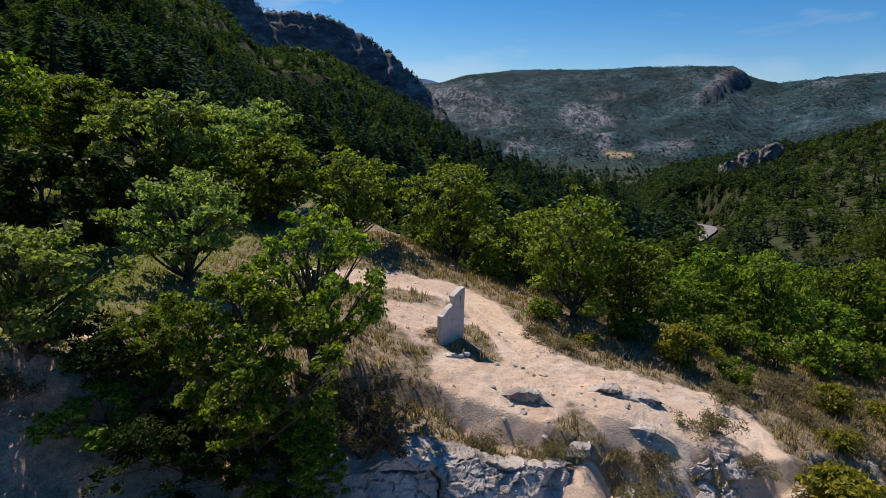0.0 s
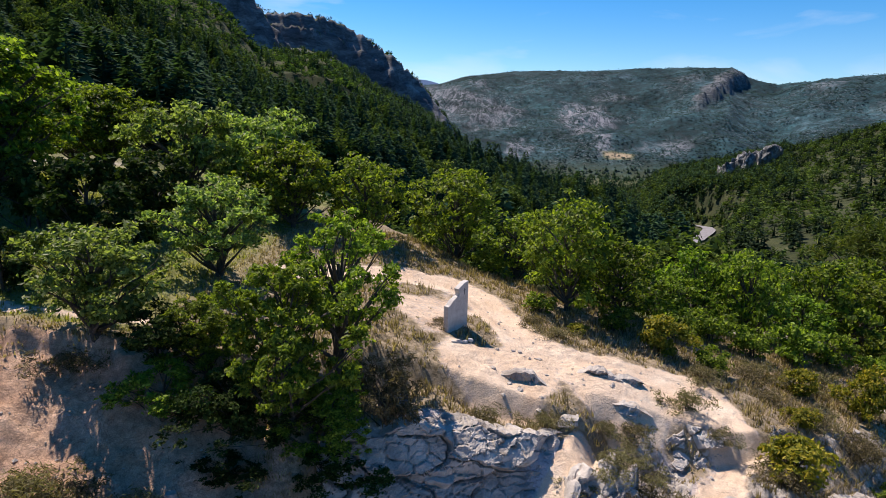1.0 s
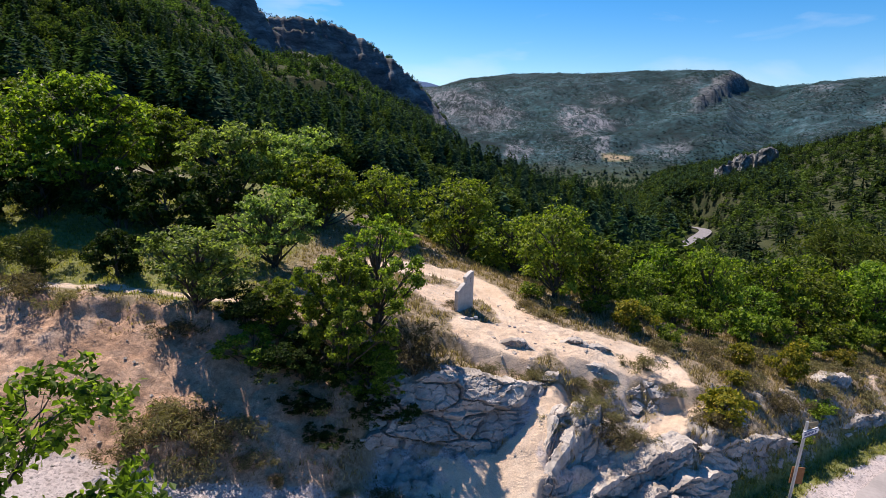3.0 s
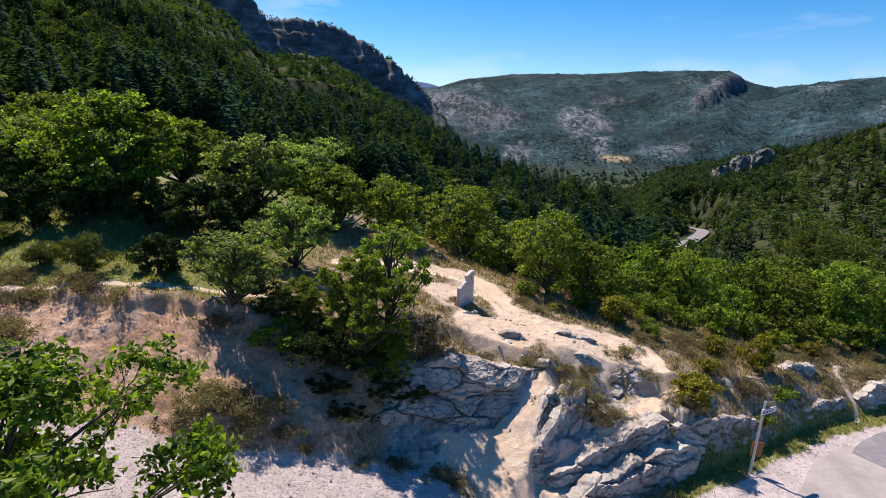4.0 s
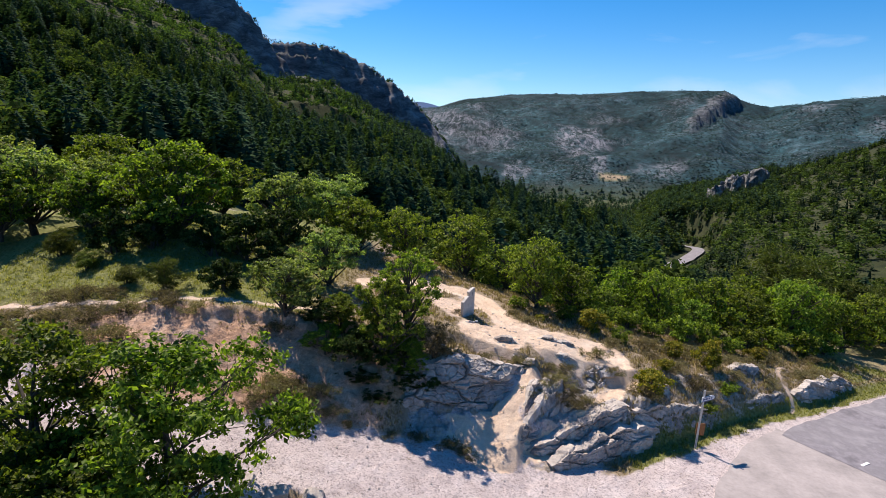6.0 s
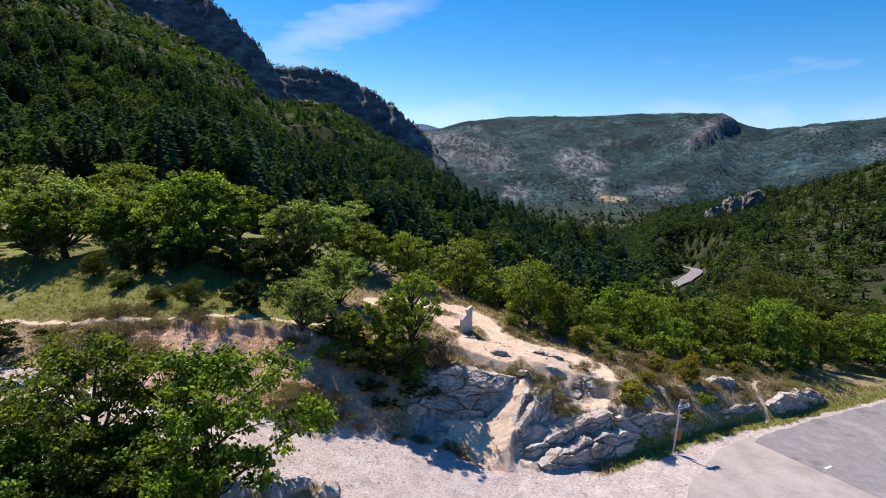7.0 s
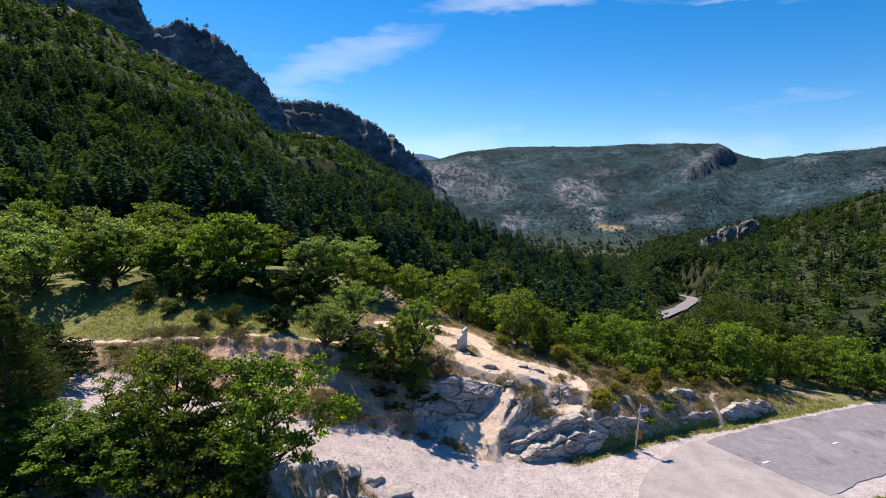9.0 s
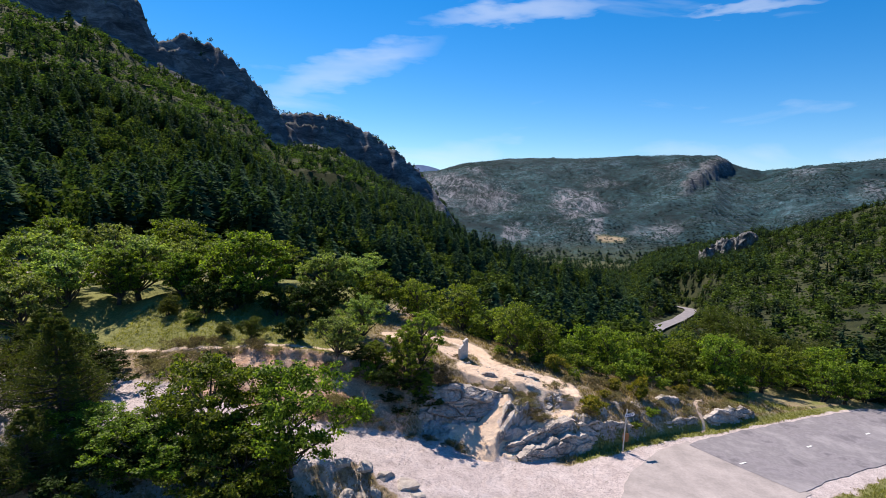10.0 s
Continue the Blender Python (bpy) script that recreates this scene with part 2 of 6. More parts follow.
M_GROUND, M_ROCK = ground_material(), rock_material()
# leaves of the far ridge, tinted towards haze blue
M_SCRUB = foliage("hazed_ridge_scrub", (0.022, 0.044, 0.042), (0.034, 0.062, 0.058), (0.052, 0.09, 0.078), 0.1, 0.9, 0.02)
M_OAK = foliage("oak_leaves", (0.035, 0.06, 0.008), (0.12, 0.18, 0.018), (0.29, 0.37, 0.045), 0.55, 0.5, 0.25)
M_OAK_LIGHT = foliage("young_oak_leaves", (0.05, 0.08, 0.01), (0.155, 0.215, 0.024), (0.32, 0.385, 0.052), 0.53, 0.5, 0.25)
M_PALE = foliage("pale_leaves", (0.066, 0.098, 0.026), (0.188, 0.243, 0.065), (0.375, 0.44, 0.15), 0.55, 0.5, 0.25)
# dark green bushes; also stands for shade on the scrub and bank bushes
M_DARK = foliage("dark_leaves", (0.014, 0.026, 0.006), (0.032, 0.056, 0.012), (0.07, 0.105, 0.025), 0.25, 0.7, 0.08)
M_YELLOW = foliage("yellow_box_leaves", (0.09, 0.1, 0.01), (0.2, 0.19, 0.018), (0.36, 0.26, 0.03), 0.4)
M_BROWN = foliage("dry_twig_leaves", (0.085, 0.07, 0.04), (0.18, 0.15, 0.085), (0.3, 0.25, 0.15), 0.4)
M_PINE = foliage("pine_needles", (0.04, 0.055, 0.01), (0.085, 0.11, 0.018), (0.16, 0.18, 0.03), 0.35)
M_FOREST = foliage("forest_needles", (0.014, 0.029, 0.016), (0.033, 0.06, 0.03), (0.07, 0.112, 0.048), 0.25, 0.9, 0.03)
M_WOODS = foliage("forest_leaves", (0.03, 0.055, 0.016), (0.072, 0.12, 0.03), (0.15, 0.215, 0.052), 0.33, 0.9, 0.03)
M_GRASS = foliage("dry_grass", (0.15, 0.115, 0.06), (0.32, 0.25, 0.145), (0.52, 0.42, 0.28), 0.4, 0.8, 0.05)
M_GREEN_GRASS = foliage("green_grass", (0.12, 0.135, 0.035), (0.26, 0.27, 0.075), (0.44, 0.4, 0.16), 0.55, 0.7)
M_BARK = plain("bark", ((0.3, (0.03, 0.025, 0.02)), (0.6, (0.09, 0.075, 0.06)), (0.8, (0.15, 0.13, 0.11))), 8, 0.95, 0, 0.6, 0.02)
M_STONE = plain("stele_stone", ((0.3, (0.42, 0.38, 0.36)), (0.5, (0.53, 0.49, 0.465)), (0.7, (0.62, 0.59, 0.56))), 5, 0.85, 0, 0.3, 0.01)
M_TARMAC = plain("old_tarmac", ((0.3, (0.27, 0.24, 0.232)), (0.5, (0.35, 0.31, 0.3)), (0.7, (0.42, 0.37, 0.358))), 0.7, 0.9, 0, 0.3, 0.01)
M_ASPHALT = plain("asphalt", ((0.36, (0.15, 0.138, 0.152)), (0.45, (0.245, 0.225, 0.245)), (0.5, (0.2, 0.185, 0.2)), (0.64, (0.285, 0.265, 0.28))), 0.4, 0.85, 0, 0.3, 0.01)
M_WHITE = plain("road_paint", ((0.3, grey(0.6)), (0.7, grey(0.82))), 4, 0.7, 0, 0.1)
M_PANEL = plain("sign_enamel", ((0.3, (0.7, 0.71, 0.74)), (0.7, (0.82, 0.82, 0.84))), 3, 0.4, 0, 0)
M_BLUE = plain("blue_paint", ((0.3, (0.03, 0.05, 0.18)), (0.7, (0.05, 0.075, 0.25))), 3, 0.45, 0, 0)
M_STEEL = plain("galvanised_steel", ((0.3, grey(0.42)), (0.7, grey(0.6))), 6, 0.5, 0.6, 0.1)
M_RUST = plain("rusty_board", ((0.3, (0.24, 0.09, 0.03)), (0.7, (0.42, 0.19, 0.07))), 7, 0.85, 0, 0.2)
M_WOOD = plain("weathered_wood", ((0.3, (0.2, 0.15, 0.08)), (0.7, (0.36, 0.29, 0.18))), 7, 0.85, 0, 0.3)
M_SLATE = plain("dark_plaque", ((0.3, (0.09, 0.09, 0.1)), (0.7, (0.16, 0.16, 0.17))), 6, 0.5, 0, 0.1)
M_CRAG = plain("grey_crag", ((0.38, (0.05, 0.05, 0.052)), (0.5, (0.16, 0.158, 0.155)), (0.66, (0.36, 0.35, 0.335))), 0.3, 0.95, 0, 0.5, 0.3)
# haze of the distance put into the rock as a flat blue
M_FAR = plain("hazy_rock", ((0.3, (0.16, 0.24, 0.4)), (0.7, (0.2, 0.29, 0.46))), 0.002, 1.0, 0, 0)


# ---- shape of the land: heights as functions of the plan ----
def lerp_list(v, pairs):
    return np.interp(v, [p[0] for p in pairs], [p[1] for p in pairs])


def smooth(a, b, v):
    s = np.clip((v - a) / (b - a), 0, 1)
    return s * s * (3 - 2 * s)


def wobble(x, y, size, seed=0.0):
    """Cheap smooth noise in -1..1, from a few turned waves."""
    s = np.zeros_like(x, dtype=float)
    for k, (ang, f, ph) in enumerate(((0.3, 1.0, 0.0), (1.4, 1.31, 2.1), (2.5, 0.83, 4.4), (0.9, 2.17, 1.3), (2.0, 2.9, 3.2), (2.9, 4.3, 5.1))):
        s += np.sin((x * math.cos(ang + seed) + y * math.sin(ang + seed)) * f * 6.283 / size + ph + seed * 7 + 1.7 * np.sin((x * math.sin(ang) - y * math.cos(ang)) * f * 2.9 / size + k)) / (1 + 0.5 * k)
    return s / 2.6


def cells(x, y, size, seed=0):
    """Distance to the border between random cells, a random value of the cell, and its centre: cracked rock."""
    gx, gy = x / size, y / size
    ix, iy = np.floor(gx), np.floor(gy)
    d1 = np.full(x.shape, 9.0)
    d2 = np.full(x.shape, 9.0)
    val, mx, my = np.zeros(x.shape), np.zeros(x.shape), np.zeros(x.shape)
    for ox in (-1, 0, 1):
        for oy in (-1, 0, 1):
            cx, cy = ix + ox, iy + oy
            h = np.sin(cx * 127.1 + cy * 311.7 + seed * 17.3) * 43758.5453
            h2 = np.sin(cx * 269.5 + cy * 183.3 + seed * 9.1) * 43758.5453
            px, py = cx + (h - np.floor(h)), cy + (h2 - np.floor(h2))
            d = np.hypot(gx - px, gy - py)
            near = d < d1
            d2 = np.where(near, d1, np.minimum(d2, d))
            val = np.where(near, h - np.floor(h), val)
            mx, my = np.where(near, px, mx), np.where(near, py, my)
            d1 = np.where(near, d, d1)
    return (d2 - d1) * size, val, mx * size, my * size


GRAVEL_Z = ((-40, 6.5), (-13, 3.5), (-4, 1.75), (1.7, 0.5), (5.4, 0.1), (8.7, 0.0), (15, -0.5), (21, -0.85), (45, -2.2))
FOOT_Y = ((-30, 3.4), (-14, 3.8), (-9, 4.4), (-5, 4.9), (-3, 5.4), (0, 5.0), (2.5, 5.5), (5.4, 7.2), (8.7, 9.55), (12.2, 12.2), (16, 14.5), (22, 18.4), (40, 30))
CREST_Y = ((-30, 8.0), (-14, 8.0), (-7, 8.2), (-3, 8.7), (-1, 8.8), (1, 8.8), (3, 9.1), (5, 10.0), (7, 11.0), (10, 12.4), (13, 14.4), (16, 16.5), (22, 20), (40, 32))
CREST_Z = ((-40, 3.6), (-21, 4.35), (-15, 4.85), (-12, 5.05), (-9.5, 5.02), (-7.5, 4.8), (-3, 4.3), (-0.5, 3.7), (1.8, 3.35), (3.1, 3.1), (5.5, 2.75), (7, 2.4), (9.8, 1.7), (12.7, 1.25), (16, 0.6), (22, -0.5), (40, -3))
EDGE_Y = ((-40, -4), (-22, -1.6), (-14, -1.7), (-9, -1), (-5, 1.6), (-3, 0.3), (0, -2.5), (3, -7), (8, -30))


# steps of bedrock: label, depth of ground behind, depth of bare top, lean, bedding tilt, line of (x, y, foot, top)
LEDGES = (
    ("cracked limestone cliff under the memorial, its face in shade", 3.4, 0.5, 0.52, 0.14, ((-3.2, 6.5, 1.6, 3.2), (-1.65, 6.95, 1.6, 3.4), (-0.6, 7.1, 1.65, 3.55), (0.43, 7.35, 1.75, 3.45), (1.15, 7.85, 1.95, 3.25), (1.65, 8.4, 2.3, 3.1), (2.0, 9.1, 2.7, 3.0))),
    ("grey wedge of rock between the gully and the lower path", 1.7, 0.3, 1.0, -0.4, ((2.5, 8.75, 2.65, 2.85), (1.95, 7.6, 1.95, 2.25), (1.4, 6.6, 1.3, 1.5), (1.65, 6.3, 1.15, 1.5), (2.2, 6.5, 1.1, 2.2), (2.75, 6.8, 1.15, 2.7), (3.3, 7.15, 1.35, 2.65), (3.8, 7.55, 1.6, 2.3), (4.1, 8.1, 1.8, 2.0))),
    ("long slanting limestone rib with a pale flat top", 1.0, 0.85, 0.2, 0.0, ((1.85, 6.2, 0.7, 0.9), (2.85, 6.65, 0.72, 1.15), (3.85, 7.2, 0.85, 1.5), (4.7, 7.7, 1.05, 1.72), (5.5, 8.2, 1.3, 1.8), (6.0, 8.5, 1.5, 1.75))),
    ("lower rib of layered limestone at the gravel's edge", 0.9, 0.65, 0.25, 0.0, ((2.7, 5.75, 0.4, 0.6), (3.7, 6.3, 0.35, 0.9), (5.0, 7.05, 0.3, 1.15), (6.2, 7.95, 0.25, 1.1), (7.2, 8.6, 0.2, 0.9))),
    ("dark shaded rock wall behind the signpost", 0.9, 0.35, 0.2, 0.1, ((6.2, 8.35, 0.6, 1.6), (7.3, 9.0, 0.25, 1.5), (8.3, 9.65, 0.05, 1.3), (9.3, 10.3, 0.0, 1.0), (10.2, 10.9, 0.0, 0.6))),
    ("low grey rock step lying across the sandy terrace", 0.7, 0.4, 0.7, 0.0, ((2.4, 11.1, 3.2, 3.34), (2.9, 10.95, 3.15, 3.5), (3.5, 10.95, 3.1, 3.46), (4.2, 11.2, 3.0, 3.15))),
    ("low grey rock step in front of the memorial", 0.5, 0.35, 0.4, 0.0, ((0.4, 10.4, 3.52, 3.62), (1.0, 10.3, 3.42, 3.66), (1.7, 10.4, 3.32, 3.44))),
    ("flat grey rock slab beside the bend of the path", 0.9, 0.35, 1.3, 0.0, ((3.9, 9.75, 2.15, 2.4), (4.4, 9.5, 2.0, 2.55), (4.95, 9.4, 1.95, 2.6), (5.5, 9.75, 2.0, 2.6), (6.1, 10.35, 2.15, 2.45))),
    ("short dark rock lip among the grass tufts", 0.5, 0.4, 0.3, 0.0, ((3.0, 10.3, 2.9, 3.05), (3.5, 10.2, 2.8, 3.12), (4.05, 10.2, 2.7, 2.9))),
    ("low limestone wall beside the roadside verge", 0.9, 0.4, 0.25, 0.1, ((10.6, 11.4, -0.1, 0.35), (12.0, 12.35, -0.12, 0.45), (13.4, 13.2, -0.15, 0.5), (14.6, 13.9, -0.2, 0.4))),
    ("jagged limestone band on the dry slope", 0.8, 0.5, 0.3, 0.2, ((11.7, 13.9, 0.9, 1.3), (12.4, 14.0, 0.85, 1.6), (13.2, 14.3, 0.75, 1.55), (13.9, 14.8, 0.75, 1.2))),
    ("broken limestone wall above the verge", 0.9, 0.45, 0.25, 0.15, ((15.3, 14.3, -0.2, 0.2), (16.4, 14.9, -0.3, 0.55), (17.6, 15.7, -0.4, 0.45), (18.8, 16.5, -0.5, 0.3), (19.8, 17.2, -0.6, -0.2))),
)


def ledge_at(x, y, pts):
    """Signed distance behind a line of points, its heights there, and how far past its ends a place lies."""
    best, d, zb, zt, past = np.full(x.shape, 1e9), np.zeros(x.shape), np.zeros(x.shape), np.zeros(x.shape), np.zeros(x.shape)
    for k, (a, b) in enumerate(zip(pts[:-1], pts[1:])):
        ux, uy = b[0] - a[0], b[1] - a[1]
        ln = math.hypot(ux, uy)
        t = ((x - a[0]) * ux + (y - a[1]) * uy) / (ln * ln)
        c = np.clip(t, 0, 1)
        q = np.hypot(x - a[0] - c * ux, y - a[1] - c * uy)
        near = q < best
        best = np.where(near, q, best)
        d = np.where(near, np.sign(ux * (y - a[1]) - uy * (x - a[0])) * q, d)
        zb, zt = np.where(near, a[2] + c * (b[2] - a[2]), zb), np.where(near, a[3] + c * (b[3] - a[3]), zt)
        over = (np.maximum(-t, 0) if k == 0 else 0) + (np.maximum(t - 1, 0) if k == len(pts) - 2 else 0)
        past = np.where(near, over * ln, past)
    return d, zb, zt, past


def ledge_steps(x, y, z):
    """The land with its bedrock steps."""
    for _, deep, bare, lean, _, pts in LEDGES:
        d, zb, zt, past = ledge_at(x, y, pts)
        face = np.maximum(d - 0.2, 0) / max(lean, 0.2)
        up = zb - 0.1 + np.minimum(face, zt - zb)
        w = smooth(deep + 0.7, deep, d) * (d > 0) * smooth(0.4, 0.0, past)
        z = z + w * np.maximum(up - z, 0)
    return z


def gravel(x, y):
    return lerp_list(x, GRAVEL_Z) + 0.02 * (y - 8)


def near_base(x, y):
    """The land near the road without its roughness: track, bank, terrace, and the drop on the valley's side."""
    foot, crest = lerp_list(x, FOOT_Y), lerp_list(x, CREST_Y)
    crest = crest + smooth(-4.5, -6.5, x) * (0.22 * np.sin(x * 1.3 + 0.6) + 0.14 * np.sin(x * 3.1) + 0.07 * np.sin(x * 7.7))
    low = gravel(x, y)
    edge = lerp_list(x, EDGE_Y)
    low = low - np.clip((edge - y) * 0.75, 0, 2.6 + 0 * x)
    top = lerp_list(x, CREST_Z) + lerp_list(x, ((-22, 0.3), (-15, 0.24), (-10, 0.1), (-6, 0.03))) * np.clip(y - crest, 0, 7) + 0.03 * np.clip(y - crest - 7, 0, 8)
    s = np.clip((y - foot) / (crest - foot), 0, 1)
    # bank profiles: talus under a steep lip, stepped cliff, low rock wall under a gentler slope
    talus = lerp_list(s, ((0, 0), (0.1, 0.05), (0.92, 0.84), (0.97, 0.96), (1, 1)))
    cliff = lerp_list(s, ((0, 0), (0.15, 0.2), (0.6, 0.72), (0.9, 0.86), (1, 1)))
    wall = lerp_list(s, ((0, 0), (0.1, 0.2), (0.28, 0.48), (1, 1)))
    ramp_up = lerp_list(s, ((0, 0), (0.5, 0.47), (1, 1)))
    a, b = smooth(-4.6, -3.2, x), smooth(3.4, 5.0, x)
    c = smooth(-1.6, 0.2, x)
    cliff = cliff * (1 - c) + ramp_up * c
    s = talus * (1 - a) + (cliff * (1 - b) + wall * b) * a
    z = low + (np.maximum(top, low) - low) * s
    # the outcrop by the path: scree below the cliff, a flat shelf behind the ribs, the terrace over both
    over = 3.5 + 0.09 * (y - 8.3) - 0.2 * np.maximum(x, 0) + 0.25 * np.maximum(-x, 0) + 0.2 * np.exp(-((x - 3.2) / 1.0) ** 2 - ((y - 11.1) / 0.8) ** 2)
    scree = np.minimum(1.3 + 0.55 * (y - 6.34) + 0.1 * np.clip(x - 0.4, 0, 2) + 0.15 * smooth(-0.5, -1.5, x), 2.75 + 0.15 * (y - 8.76))
    scree = np.minimum(np.maximum(scree, np.minimum(over, 2.85 + 1.5 * (y - 9.4))), low + 0.85 * (y - foot))
    behind = smooth(0.2, 0.55, ledge_at(x, y, LEDGES[2][5])[0])
    shelf = (low + 0.3 * (y - foot)) * (1 - behind) + (1.75 + 0.1 * (y - 8)) * behind
    shelf = np.maximum(shelf, 2.05 + 1.2 * (y - lerp_list(x, ((2, 9.3), (4.5, 9.75), (6, 10.1), (8, 11)))))
    side = np.maximum.reduce([smooth(2.0, 3.0, x), smooth(1.35, 1.7, x) * smooth(7.2, 6.6, y), smooth(0.0, 0.15, ledge_at(x, y, LEDGES[1][5])[0]) * (y < 9)])
    out = np.maximum(np.minimum(scree * (1 - side) + shelf * side, over), low)
    w = smooth(-3.4, -2.2, x) * smooth(7.8, 6.4, x) * smooth(14.5, 12.5, y) * (y > foot)
    z = z * (1 - w) + out * w
    # the terrace ends over the valley beyond; the meadow on the hill's side goes on
    back = lerp_list(x, ((-30, 60), (-12, 34), (-5, 22), (0, 17.5), (6, 16), (14, 19), (22, 25), (40, 36)))
    z = z - 0.33 * np.clip(y - back, 0, 40) * smooth(0, 4, y - back)
    return ledge_steps(x, y, z)


EYE_X, EYE_Y, EYE_Z = 0.3, -24.2, 13.6
tan_d = lambda a: np.tan(np.radians(a))
SPUR = ((-60, 2.0), (-25, 2.0), (-9, -0.9), (-1.2, -4.2), (4.8, -5.9), (10.1, -6.9), (12.7, -8.0), (15.3, -9.2), (17.3, -10.6), (19, -12.5), (40, -16))
CLIFF_FOOT = ((-70, 13), (-40, 14.0), (-36, 14.0), (-31, 11.4), (-26.7, 10.0), (-23, 7.5), (-19.5, 4.8), (-16, 1.5), (-10, -5), (0, -10))
CLIFF_TOP = ((-70, 15), (-45, 18), (-38, 17.6), (-33, 16.8), (-31.3, 15.7), (-30.2, 12.9), (-29, 12.9), (-27.9, 13.8), (-26.6, 13.0), (-25.3, 13.1), (-24, 12.2), (-22.5, 11.0), (-21, 9.3), (-19.3, 7.1), (-16, 3.2), (-10, -5), (0, -10))
BACK_FOOT = ((-40, 0), (-24, 4.5), (-19.5, 5.6), (-14.4, 4.6), (-9, 1.6), (-4.6, -0.9), (0, -6), (10, -9))
BACK_TOP = ((-40, 0), (-24, 6.5), (-19.3, 7.75), (-17, 7.95), (-14.4, 7.65), (-11.7, 6.55), (-9, 4.85), (-6.8, 3.05), (-4.8, 0.6), (-3, -1.8), (0, -6), (10, -9))
scarp = lambda r: 16.7 + (r - 1150) / 450 * 4.6
# bare limestone of the far ridge: bearing, distance, half width, half depth, share
BARE = ((-4.0, 1330, 4.2, 170, 0.9), (0.5, 1210, 3.2, 110, 0.7), (9.0, 1180, 2.6, 120, 1.0), (11.0, 1330, 2.0, 60, 0.5), (3.2, 985, 1.4, 50, 0.8), (10.6, 1010, 0.8, 70, 0.8), (16.2, 990, 2.4, 60, 0.6), (27.5, 1480, 1.4, 50, 0.7), (33, 1300, 2.5, 80, 0.5), (17.5, 1450, 1.2, 45, 0.4))
FAR_TOP = ((-60, 2), (-12, 2.2), (-4.9, 3.1), (-1.9, 3.9), (1.8, 4.4), (7, 4.5), (12.2, 4.75), (17, 4.9), (20.3, 4.85), (21.6, 4.2), (23.8, 3.6), (27.5, 3.95), (30.8, 4.2), (33, 4.6), (60, 4))
RIGHT_TOP = ((5, -9), (10, -5.6), (12.6, -4.7), (17.5, -3.6), (22, -2.5), (26.2, -1.4), (32.4, 0.8), (40, 3), (80, 6), (120, 2))


def line_dist(x, y, pts):
    """Distance in plan to a line of points."""
    best = np.full(x.shape, 1e9)
    for (ax, ay), (bx, by) in zip(pts[:-1], pts[1:]):
        ux, uy = bx - ax, by - ay
        t = np.clip(((x - ax) * ux + (y - ay) * uy) / (ux * ux + uy * uy), 0, 1)
        best = np.minimum(best, np.hypot(x - ax - t * ux, y - ay - t * uy))
    return best


FAR_ROAD = ((39.1, 120.7), (50.7, 160.0), (64.9, 192.4), (90.7, 249.2), (106.2, 275.7), (111.0, 292.0), (111.8, 317.0), (108.2, 340.2))


